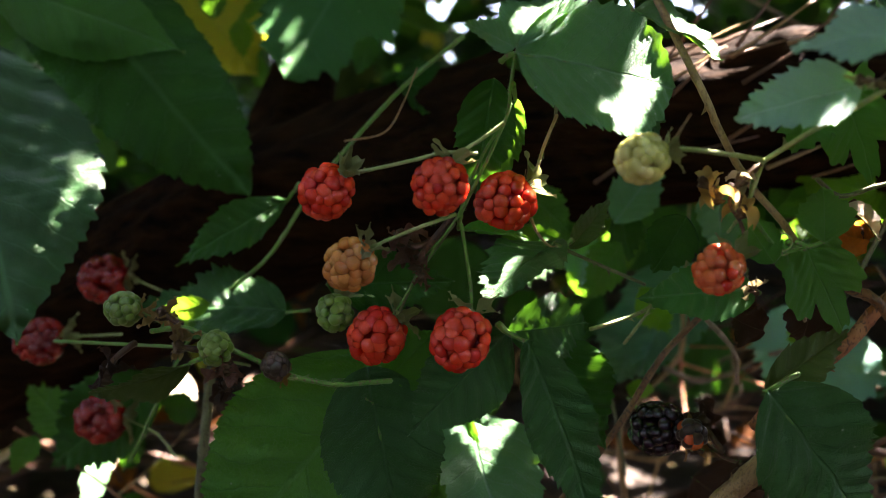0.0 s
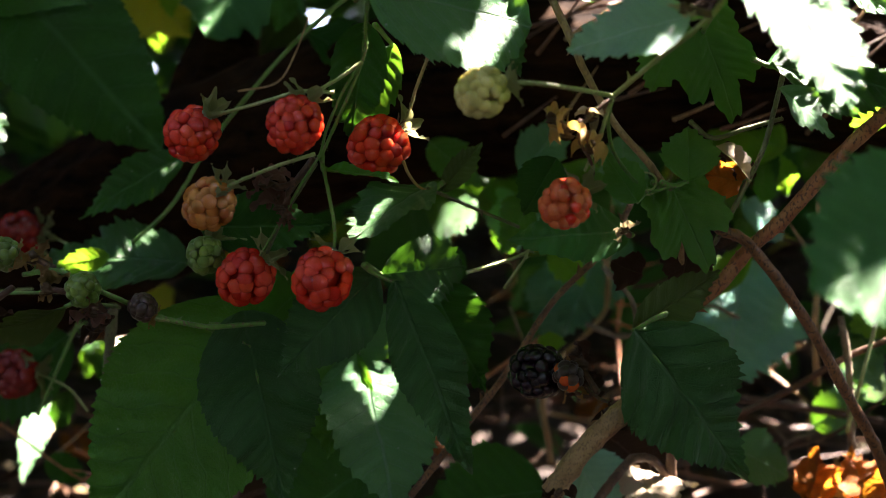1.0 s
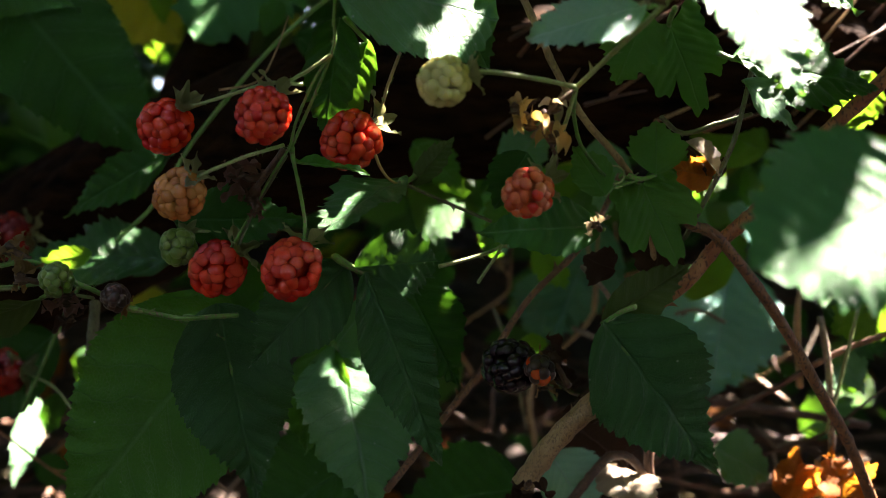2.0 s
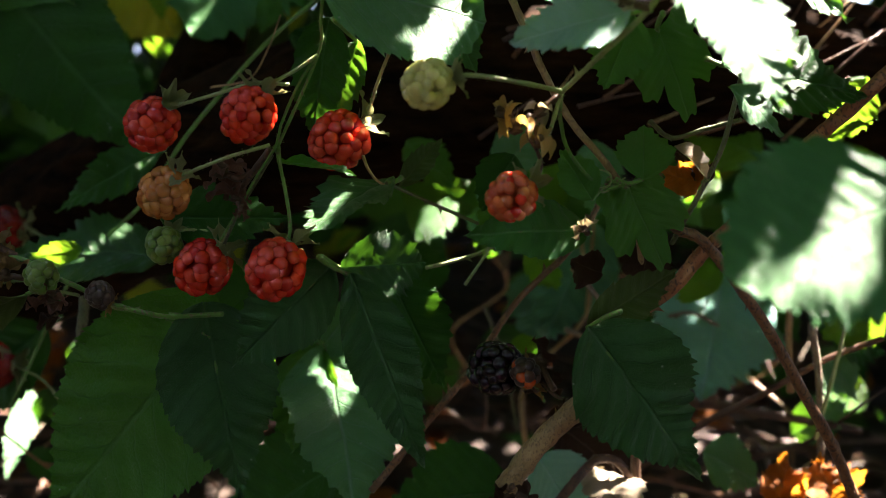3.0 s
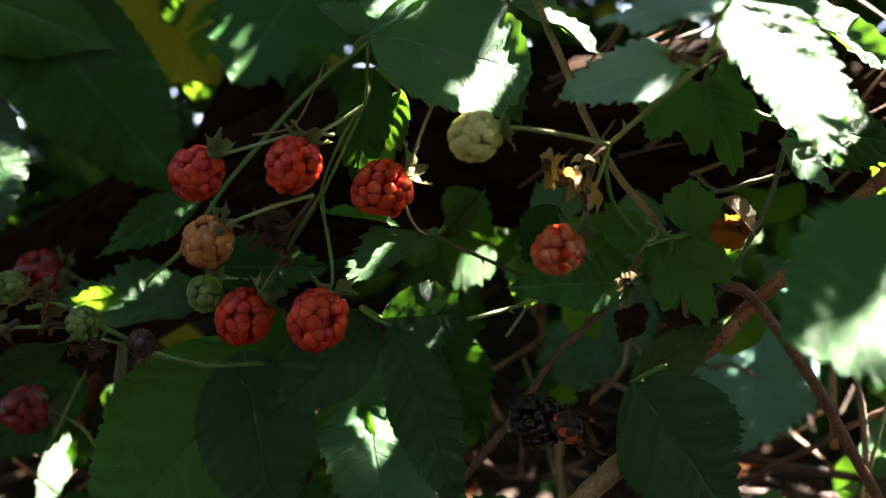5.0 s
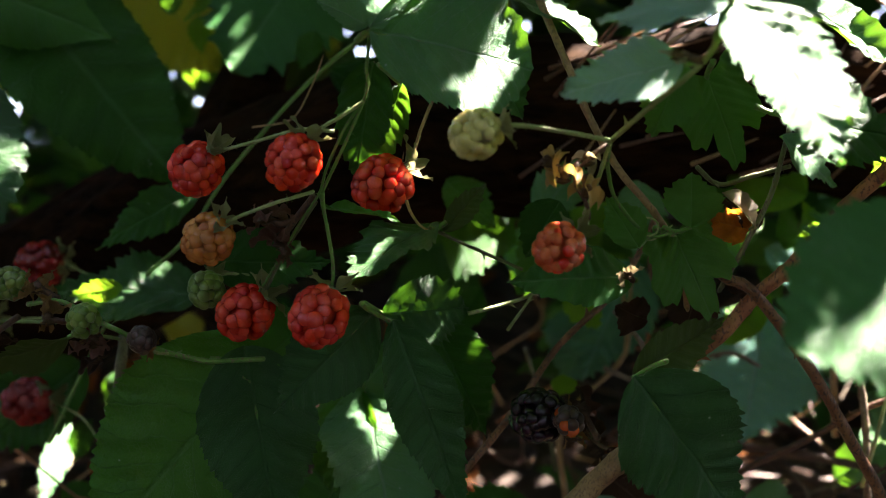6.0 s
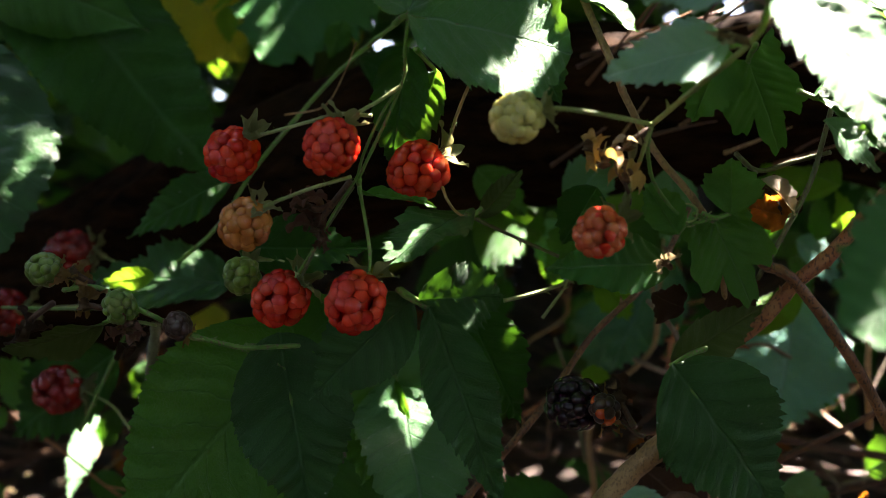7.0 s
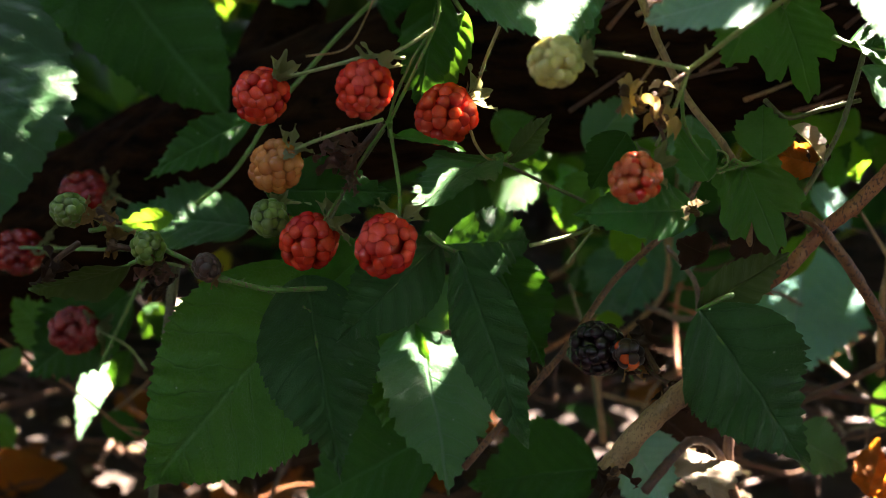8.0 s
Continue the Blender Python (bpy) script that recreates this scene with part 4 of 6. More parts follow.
berry((-0.0241, 0.3378, 0.2806), 0.00910, (-0.0149, 0.3378, 0.2868), "red", "red blackberry with a sunlit bristly calyx", [(-0.0148, 0.3368, 0.2908), (-0.0131, 0.3357, 0.2965), (-0.0095, 0.3337, 0.3053)], n=56, dry=False, spiky=True, stalk_kind='tan')
berry((-0.0672, 0.3017, 0.2641), 0.00725, (-0.0610, 0.2977, 0.2696), "amber", "orange half-ripe blackberry on a green stalk", [(-0.0574, 0.2977, 0.2704), (-0.0488, 0.2987, 0.2738), (-0.0398, 0.3027, 0.2768)], n=56)
berry((-0.0610, 0.3219, 0.2436), 0.00836, (-0.0545, 0.3198, 0.2494), "red", "glossy red unripe blackberry on a green stalk beside a green berry", [(-0.0529, 0.3198, 0.2544), (-0.0487, 0.3178, 0.2623), (-0.0400, 0.3097, 0.2745)], n=53, stalk_kind='olive')
berry((-0.0386, 0.3070, 0.2440), 0.00842, (-0.0352, 0.3099, 0.2514), "red", "plump red blackberry in front of a dark leaf", [(-0.0355, 0.3119, 0.2563), (-0.0367, 0.3108, 0.2654), (-0.0382, 0.3077, 0.2744)], n=53, stalk_kind='green')
berry((0.0018, 0.2679, 0.2891), 0.00617, (0.0084, 0.2679, 0.2910), "cream", "pale greenish white unripe blackberry on a yellow stalk", [(0.0113, 0.2679, 0.2913), (0.0180, 0.2699, 0.2908), (0.0278, 0.2760, 0.2899), (0.0349, 0.2840, 0.2894)], n=46, stalk_r=0.00055)
berry((0.0223, 0.2782, 0.2631), 0.00653, (0.0289, 0.2822, 0.2671), "orange", "orange red blackberry with a withered stalk", [(0.0299, 0.2842, 0.2703), (0.0290, 0.2841, 0.2745), (0.0266, 0.2841, 0.2787), (0.0276, 0.2841, 0.2828), (0.0343, 0.2850, 0.2886)], n=53, stalk_kind='brown', dry=False, second='red')
berry((0.0232, 0.3526, 0.2115), 0.00862, (0.0335, 0.3527, 0.2102), "black", "ripe black blackberry with a shrivelled brown side", [(0.0368, 0.3507, 0.2076), (0.0400, 0.3407, 0.2050), (0.0429, 0.3308, 0.2050)], n=42, dry=True, stalk_kind='brown')
berry((-0.1047, 0.3176, 0.2411), 0.00483, (-0.1039, 0.3197, 0.2358), "green", "small green unripe blackberry on a thin stem", [(-0.1011, 0.3217, 0.2367), (-0.0962, 0.3237, 0.2356)], n=32, dry=True)
berry((-0.0884, 0.3168, 0.2362), 0.00388, (-0.0864, 0.3178, 0.2336), "dull", "tiny shrivelled dark brown blackberry", [(-0.0853, 0.3218, 0.2321), (-0.0834, 0.3298, 0.2311)], n=28, dry=True)
berry((-0.0729, 0.3267, 0.2498), 0.00544, (-0.0712, 0.3297, 0.2538), "green", "small green unripe blackberry behind a red one", [(-0.0675, 0.3337, 0.2541), (-0.0596, 0.3358, 0.2533)], n=34)
berry((-0.1786, 0.4759, 0.1955), 0.01053, (-0.1679, 0.4742, 0.1959), "deep", "red blackberry over a leaf, shade put into its dark colour", [(-0.1635, 0.4733, 0.1938), (-0.1544, 0.4705, 0.1897), (-0.1468, 0.4686, 0.1809)], n=40)
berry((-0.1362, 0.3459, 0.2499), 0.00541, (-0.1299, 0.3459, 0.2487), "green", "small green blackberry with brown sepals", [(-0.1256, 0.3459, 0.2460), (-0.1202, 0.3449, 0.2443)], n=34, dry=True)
berry((-0.2035, 0.4785, 0.2273), 0.01034, (-0.1928, 0.4788, 0.2290), "deep", "red blackberry low among shaded leaves, shade put into its dark colour", [(-0.1845, 0.4770, 0.2293), (-0.1680, 0.4694, 0.2306)], n=40)
berry((-0.1825, 0.5004, 0.2512), 0.01077, (-0.1732, 0.5007, 0.2527), "deep", "red blackberry hidden behind a green one, shade put into its dark colour", [(-0.1668, 0.4957, 0.2505), (-0.1499, 0.4707, 0.2467)], n=38)
berry((0.0315, 0.3437, 0.2112), 0.00437, (0.0347, 0.3467, 0.2070), "dull", "dried orange drupelets beside the ripe berry", [(0.0356, 0.3467, 0.2057)], n=14, sepals=2, dry=True, second='orange')

# dried calyces
husk((-0.0540, 0.3117, 0.2706), 0.01069, "mauve", "withered purple brown calyx cluster", [(-0.0497, 0.3137, 0.2684), (-0.0433, 0.3117, 0.2715)])
husk((-0.0504, 0.3138, 0.2638), 0.00922, "mauve", "withered brown calyx on a stalk", [(-0.0481, 0.3137, 0.2669), (-0.0407, 0.3097, 0.2760)])
husk((-0.0485, 0.3118, 0.2600), 0.00550, "mauve", "withered brown bud beside a calyx", [(-0.0495, 0.3128, 0.2623)])
husk((-0.1147, 0.3176, 0.2415), 0.00856, "dry_sepal", "papery pinkish brown dried calyx", [(-0.1099, 0.3196, 0.2406), (-0.1021, 0.3197, 0.2391)])
husk((-0.1022, 0.3177, 0.2354), 0.00965, "mauve", "papery brown dried calyx under a green berry", [(-0.1005, 0.3197, 0.2368)])
husk((-0.1020, 0.3197, 0.2305), 0.00783, "brown", "dangling withered brown calyx", [(-0.1020, 0.3197, 0.2344)])
husk((-0.1215, 0.3295, 0.2496), 0.00889, "dry_sepal", "brown calyx at the stem end", [(-0.1159, 0.3295, 0.2465)])
husk((0.0235, 0.2850, 0.2805), 0.00865, "straw", "yellow brown curled dead calyx", [(0.0274, 0.2850, 0.2836)], n=5, smooth=True)
husk((0.0294, 0.2841, 0.2769), 0.00807, "straw", "tan curled dead calyx on its stem", [(0.0288, 0.2851, 0.2808)], n=4, smooth=True)
husk((0.0196, 0.2830, 0.2841), 0.00665, "straw", "yellowish dried sepals of a calyx", [(0.0231, 0.2840, 0.2821)], n=2, smooth=True)
husk((0.0296, 0.2861, 0.2848), 0.00812, "pale", "pale curled dry sepals at the fork", [(0.0337, 0.2860, 0.2880)], n=3, smooth=True)
husk((0.0368, 0.3507, 0.2128), 0.01285, "brown", "bristly dark dried calyx by the ripe berry", [(0.0399, 0.3407, 0.2067)], n=9)
husk((0.0332, 0.3487, 0.2062), 0.00852, "dry_sepal", "amber dried calyx below the black berry", [(0.0356, 0.3467, 0.2057)], n=6)
husk((-0.1403, 0.3396, 0.2304), 0.01032, "brown", "dark withered calyx on a thin green stem", [(-0.1383, 0.3410, 0.2353), (-0.1321, 0.3424, 0.2404)])
husk((0.0426, 0.3312, 0.2000), 0.00969, "brown", "crumbled dark leaf remains on the cane end", [(0.0405, 0.3294, 0.2036)], n=8)
husk((0.0254, 0.3296, 0.1786), 0.01131, "brown", "dark withered tuft on the cane", [(0.0263, 0.3248, 0.1815)], n=8)
husk((0.0432, 0.2450, 0.3042), 0.00540, "pale", "small pale bract at the stem fork", [(0.0486, 0.2420, 0.3026)], n=4)
husk((0.0472, 0.3354, 0.2551), 0.00656, "pale", "white sunlit bract tuft at the leaf joint", [(0.0491, 0.3374, 0.2534)], n=7)

# leaves of the middle cluster
leaf((-0.0198, 0.3206, 0.2422), (0.0006, 0.3236, 0.1872), 0.0199, (0.2500, -0.9500, 0.1000), "deep", "dark green toothed bramble leaf hanging down, pleated by its veins", stalk=[(-0.0281, 0.3160, 0.2470), (-0.0253, 0.3191, 0.2444)], bend=0.25, fold=0.12, teeth=30, tooth=0.045, taper=1.4, peak=0.38, pucker=1.15)
leaf((-0.0248, 0.3226, 0.2445), (-0.0529, 0.3223, 0.2155), 0.0235, (-0.0286, -0.9996, -0.0067), "deep", "dark green toothed bramble leaf behind a red berry", stalk=[(-0.0281, 0.3160, 0.2470)], bend=0.3, teeth=28, tooth=0.045, taper=1.8, pucker=1.4)
leaf((-0.0238, 0.3356, 0.2431), (0.0009, 0.3482, 0.2444), 0.0199, (0.1000, -0.9800, -0.0200), "deep", "young leaf lit through by the sun", stalk=[(-0.0275, 0.3180, 0.2469)], bend=0.35, fold=0.12, teeth=16, tooth=0.1, taper=1.1, peak=0.5)
leaf((-0.0630, 0.3426, 0.2221), (-0.0530, 0.3426, 0.1703), 0.0355, (0.1200, -0.9800, 0.1000), "deep", "heart shaped dark green leaf with small holes", stalk=[(-0.0745, 0.3409, 0.2280), (-0.0705, 0.3419, 0.2271)], heart=0.2, peak=0.24, bend=0.2, fold=0.08, teeth=30, tooth=0.035, taper=2.4, pucker=1.5)
leaf((-0.0576, 0.3584, 0.2329), (-0.1176, 0.3678, 0.1605), 0.0603, (-0.1500, -0.9700, 0.1200), "green", "broad mid green leaf with straight side veins", stalk=[(-0.0747, 0.3419, 0.2285), (-0.0667, 0.3479, 0.2283)], bend=0.2, fold=0.08, teeth=44, tooth=0.028, peak=0.46, taper=1.5, pucker=1.0)
leaf((-0.0338, 0.4043, 0.2113), (-0.0209, 0.3688, 0.1603), 0.0425, (0.3600, -0.6200, 0.7000), "grey", "sun flecked mid green leaf", stalk=[(-0.0431, 0.3800, 0.2331)], bend=0.2, teeth=22, peak=0.4, taper=1.7, pucker=1.0, tooth=0.06)
leaf((-0.0371, 0.4037, 0.2132), (-0.0450, 0.3982, 0.1755), 0.0257, (-0.2000, -0.9500, 0.2000), "green", "dark green toothed bramble leaf lower down", stalk=[(-0.0346, 0.4057, 0.2135)], bend=0.3, teeth=18, peak=0.45, pucker=1.4, tooth=0.05)
leaf((-0.0365, 0.4045, 0.2100), (-0.0221, 0.4098, 0.2278), 0.0227, (0.1000, -0.9000, 0.4000), "grey", "mid green leaf behind the cluster", bend=0.2, teeth=16, tooth=0.05)
leaf((-0.0096, 0.3380, 0.2691), (-0.0321, 0.3160, 0.2521), 0.0225, (-0.1740, -0.4861, 0.8564), "deep", "dark green leaf with a sun patch on its tip", stalk=[(-0.0054, 0.3320, 0.2696), (-0.0086, 0.3310, 0.2676)], bend=0.3, teeth=16, fold=0.2)
leaf((-0.0387, 0.3141, 0.2732), (-0.0181, 0.3223, 0.2696), 0.0052, (0.3640, -0.3713, 0.8542), "green", "narrow leaf seen nearly edge on, rim lit", stalk=[(-0.0384, 0.3087, 0.2767)], bend=0.2, fold=0.3, teeth=14)
leaf((-0.0062, 0.3330, 0.2669), (0.0060, 0.3379, 0.2812), 0.0074, (0.1893, -0.9664, 0.1739), "olive", "small narrow leaf by the berry stalk", bend=0.5, fold=0.4, teeth=10)
leaf((-0.0585, 0.3450, 0.2287), (-0.0449, 0.3500, 0.2420), 0.0255, (0.1783, -0.9677, 0.1785), "green", "green leaf behind red berries", bend=0.1, teeth=16)
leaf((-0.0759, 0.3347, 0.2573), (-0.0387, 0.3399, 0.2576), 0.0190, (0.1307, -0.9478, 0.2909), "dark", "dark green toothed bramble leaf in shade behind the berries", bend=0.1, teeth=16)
leaf((-0.0102, 0.3478, 0.2414), (0.0071, 0.3529, 0.2053), 0.0228, (0.1000, -0.9800, 0.1000), "dark", "dark green toothed bramble leaf tucked behind another", bend=0.2, teeth=18, tooth=0.07, pucker=1.4)

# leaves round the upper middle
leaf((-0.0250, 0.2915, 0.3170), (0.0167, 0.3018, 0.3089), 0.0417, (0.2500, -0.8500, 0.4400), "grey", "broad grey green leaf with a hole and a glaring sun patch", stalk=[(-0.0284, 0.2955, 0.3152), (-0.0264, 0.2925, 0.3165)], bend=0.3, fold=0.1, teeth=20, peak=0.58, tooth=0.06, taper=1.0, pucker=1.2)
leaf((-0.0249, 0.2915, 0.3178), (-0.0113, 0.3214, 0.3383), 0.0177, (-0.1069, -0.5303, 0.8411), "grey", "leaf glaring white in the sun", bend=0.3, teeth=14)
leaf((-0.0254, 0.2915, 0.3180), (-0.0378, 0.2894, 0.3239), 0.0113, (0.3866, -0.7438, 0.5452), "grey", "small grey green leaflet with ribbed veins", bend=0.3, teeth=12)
leaf((-0.0273, 0.3370, 0.3161), (-0.0322, 0.3448, 0.2819), 0.0178, (-0.2554, -0.9354, -0.2446), "dark", "dark green toothed bramble leaf hanging beside the stalk", bend=0.2, teeth=16, fold=0.15, tooth=0.07, pucker=1.4)
leaf((-0.0197, 0.3509, 0.3115), (-0.0281, 0.3511, 0.2846), 0.0111, (0.1200, -0.9500, -0.1500), "green", "bright yellow green leaf lit from behind", stalk=[(-0.0239, 0.3135, 0.3117)], bend=0.3, fold=0.3, teeth=11, tooth=0.15)
leaf((0.0036, 0.3096, 0.3204), (0.0150, 0.3119, 0.2972), 0.0154, (-0.0850, -0.9869, -0.1375), "deep", "toothed leaf beside the sunlit patch", bend=0.3, teeth=16)
leaf((0.0118, 0.3296, 0.3340), (0.0384, 0.3348, 0.3206), 0.0241, (0.4699, -0.4765, 0.7431), "grey", "green leaf with a bright edge over the log", stalk=[(0.0068, 0.3245, 0.3392)], bend=0.3, fold=0.25, teeth=15)
leaf((0.0463, 0.2520, 0.3035), (0.0203, 0.2579, 0.2971), 0.0182, (-0.3089, -0.7951, 0.5219), "sky_pale", "grey green leaf with painted sky sheen and a white sun spot", stalk=[(0.0512, 0.2550, 0.3045)], bend=0.2, fold=0.15, teeth=16)
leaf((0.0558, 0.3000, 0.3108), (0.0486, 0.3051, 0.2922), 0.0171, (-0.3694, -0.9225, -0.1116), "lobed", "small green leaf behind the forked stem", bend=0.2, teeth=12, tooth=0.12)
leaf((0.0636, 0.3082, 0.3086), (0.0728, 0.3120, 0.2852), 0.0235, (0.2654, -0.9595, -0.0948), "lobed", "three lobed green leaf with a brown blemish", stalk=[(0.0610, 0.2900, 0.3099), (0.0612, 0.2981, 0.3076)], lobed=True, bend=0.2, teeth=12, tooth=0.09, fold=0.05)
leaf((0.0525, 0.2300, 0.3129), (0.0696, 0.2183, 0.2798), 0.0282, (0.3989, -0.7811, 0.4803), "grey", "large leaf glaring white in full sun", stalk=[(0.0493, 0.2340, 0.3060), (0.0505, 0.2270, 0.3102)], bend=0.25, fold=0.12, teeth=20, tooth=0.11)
leaf((0.0497, 0.2260, 0.3116), (0.0257, 0.2358, 0.3089), 0.0207, (-0.3078, -0.5338, 0.7876), "sky_pale", "grey green leaf with ribbed veins, paled by painted sky sheen", stalk=[(0.0493, 0.2340, 0.3060)], bend=0.3, fold=0.1, teeth=18)
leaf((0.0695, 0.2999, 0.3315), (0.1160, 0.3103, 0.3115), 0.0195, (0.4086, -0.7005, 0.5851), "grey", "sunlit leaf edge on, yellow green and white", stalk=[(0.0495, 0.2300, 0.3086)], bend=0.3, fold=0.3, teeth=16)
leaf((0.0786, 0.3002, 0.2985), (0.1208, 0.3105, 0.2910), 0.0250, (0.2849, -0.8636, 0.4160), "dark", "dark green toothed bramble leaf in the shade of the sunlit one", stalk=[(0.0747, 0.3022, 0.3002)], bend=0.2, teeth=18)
leaf((0.0782, 0.2903, 0.2916), (0.0924, 0.2925, 0.2790), 0.0123, (0.4589, -0.8025, 0.3814), "grey", "small toothed leaf half in sun", bend=0.2, teeth=12)
leaf((0.0890, 0.2006, 0.2630), (0.0517, 0.1905, 0.2480), 0.0372, (-0.2400, -0.8800, 0.4100), "gloss", "near leaf, green above and glaring pale below", stalk=[(0.0896, 0.2065, 0.2686)], bend=0.05, fold=0.12, pucker=0.6, wave=0.05, teeth=20, tooth=0.085, peak=0.45, taper=1.1)

# leaves round the lobed group and the canes
leaf((0.0614, 0.3164, 0.2687), (0.0617, 0.3182, 0.2838), 0.0164, (0.0939, -0.9882, 0.1211), "lobed", "rounded lobed green leaf with blunt teeth", stalk=[(0.0540, 0.3183, 0.2686), (0.0577, 0.3174, 0.2676)], bend=0.2, teeth=10, tooth=0.1, peak=0.5)
leaf((0.0583, 0.3216, 0.2664), (0.0686, 0.3224, 0.2441), 0.0255, (0.2304, -0.9728, 0.0236), "lobed", "three lobed green leaf with pointed lobes", stalk=[(0.0517, 0.3183, 0.2686)], lobed=True, bend=0.2, teeth=12, tooth=0.09, fold=0.05)
leaf((0.0471, 0.3153, 0.2631), (0.0384, 0.3182, 0.2768), 0.0119, (0.1071, -0.9575, 0.2676), "lobed", "small green leaflet at the fork", stalk=[(0.0501, 0.3183, 0.2663)], bend=0.2, teeth=10)
leaf((0.0494, 0.3417, 0.2545), (0.0122, 0.3299, 0.2527), 0.0173, (0.3035, -0.9260, 0.2246), "gloss", "long dark green toothed bramble leaf seen from the side", stalk=[(0.0501, 0.3384, 0.2534)], bend=0.25, fold=0.3, teeth=18, tooth=0.05, pucker=1.2)
leaf((0.0269, 0.3301, 0.2760), (0.0174, 0.3322, 0.2597), 0.0147, (-0.1729, -0.9846, -0.0252), "dark", "dark green toothed bramble leaf behind the orange berry", bend=0.4, teeth=12)
leaf((0.0830, 0.3382, 0.2687), (0.0718, 0.3422, 0.2715), 0.0101, (-0.1541, -0.9826, -0.1034), "orange", "curled dead leaf glowing orange in sun", stalk=[(0.0834, 0.3335, 0.2693)], bend=1.1, fold=0.4, teeth=9, wave=0.3, pucker=2.6, tooth=0.1)
leaf((0.0845, 0.3402, 0.2685), (0.0760, 0.3447, 0.2782), 0.0092, (0.2000, -0.9000, 0.3500), "brown", "crumpled dead brown leaf behind the glowing one", bend=0.9, fold=0.5, wave=0.3, pucker=2.6, teeth=9, tooth=0.1)
leaf((0.0738, 0.3344, 0.2790), (0.0832, 0.3325, 0.2688), 0.0083, (0.4825, -0.6706, 0.5635), "pale", "pale brown rolled rim of the dead leaf", bend=0.5, fold=0.6, teeth=7)
leaf((0.0469, 0.3210, 0.2276), (0.0800, 0.3269, 0.1829), 0.0361, (0.2553, -0.9665, -0.0269), "deep", "dark green toothed bramble leaf with a browned upper edge", stalk=[(0.0569, 0.3246, 0.2315), (0.0514, 0.3196, 0.2301)], bend=0.35, fold=0.12, teeth=30, tooth=0.05, taper=1.9, peak=0.34, pucker=1.4)
leaf((0.0471, 0.3249, 0.2268), (0.0751, 0.3345, 0.2430), 0.0129, (0.1000, -0.9700, 0.2000), "olive", "olive green leaf folded along a cane", bend=0.3, fold=0.35, teeth=12)
leaf((0.1477, 0.5632, 0.2331), (0.1300, 0.5335, 0.1719), 0.0630, (0.0771, -0.9059, 0.4163), "blue", "large bluish green leaf, farther back, with painted sky sheen", stalk=[(0.1446, 0.5411, 0.2394)], bend=0.2, teeth=20)
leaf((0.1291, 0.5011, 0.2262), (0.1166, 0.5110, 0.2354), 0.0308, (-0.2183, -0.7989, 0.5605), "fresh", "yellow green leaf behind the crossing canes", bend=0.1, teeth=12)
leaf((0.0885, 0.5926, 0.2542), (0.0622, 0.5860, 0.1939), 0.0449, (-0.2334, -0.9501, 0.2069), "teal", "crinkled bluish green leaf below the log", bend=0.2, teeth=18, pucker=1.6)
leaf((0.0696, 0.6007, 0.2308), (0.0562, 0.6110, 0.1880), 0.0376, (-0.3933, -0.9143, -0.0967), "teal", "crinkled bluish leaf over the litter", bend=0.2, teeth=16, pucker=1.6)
leaf((0.0557, 0.3526, 0.2411), (0.0462, 0.3525, 0.2453), 0.0133, (-0.1634, -0.9075, -0.3870), "brown", "brown dead leaf under the bract", bend=0.9, teeth=9, wave=0.15)
leaf((0.0699, 0.3506, 0.2499), (0.0669, 0.3527, 0.2360), 0.0155, (-0.0302, -0.9893, -0.1429), "brown", "dark brown dead leaf behind the lobed leaf", bend=0.6, teeth=9, wave=0.15)
leaf((0.1629, 0.4713, 0.2194), (0.1947, 0.4817, 0.2000), 0.0298, (0.4695, -0.8172, 0.3343), "dark", "dark leaf under the near pale one", bend=0.2, teeth=14)
leaf((0.1813, 0.4514, 0.2247), (0.1601, 0.4564, 0.2096), 0.0247, (-0.2484, -0.9682, 0.0292), "fresh", "bright yellow green leaf lit through", bend=0.3, teeth=10)

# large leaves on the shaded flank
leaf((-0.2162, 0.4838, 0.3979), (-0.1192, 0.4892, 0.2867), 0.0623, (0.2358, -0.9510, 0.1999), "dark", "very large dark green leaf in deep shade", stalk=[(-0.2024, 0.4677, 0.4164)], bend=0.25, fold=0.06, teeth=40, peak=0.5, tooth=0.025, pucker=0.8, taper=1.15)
leaf((-0.2195, 0.4759, 0.3719), (-0.1423, 0.4746, 0.3439), 0.0386, (0.1300, -0.9700, 0.2000), "green", "green leaf with a curled sheeny edge", stalk=[(-0.2272, 0.4629, 0.3713)], bend=0.5, cup=0.5, teeth=20, tooth=0.012, pucker=0.5, fold=0.25)
leaf((-0.2210, 0.4373, 0.3452), (-0.1897, 0.4110, 0.2331), 0.0846, (0.3400, -0.8400, 0.4200), "waxy", "big puckered leaf with glossy highlights", stalk=[(-0.2377, 0.4517, 0.3780)], bend=0.15, fold=0.03, teeth=34, pucker=1.1, wave=0.02, peak=0.46, tooth=0.03)
leaf((-0.2435, 0.5125, 0.4017), (-0.1780, 0.5092, 0.3352), 0.0690, (0.2518, -0.9220, 0.2942), "green", "broad green leaf high in the shade", stalk=[(-0.2166, 0.4115, 0.3921)], bend=0.25, teeth=24, tooth=0.04)
leaf((-0.1166, 0.5238, 0.2855), (-0.1556, 0.5267, 0.2631), 0.0256, (-0.2671, -0.8988, 0.3476), "dark", "dark green toothed bramble leaf on a slanting stem", stalk=[(-0.1092, 0.5244, 0.2921)], bend=0.2, teeth=14)
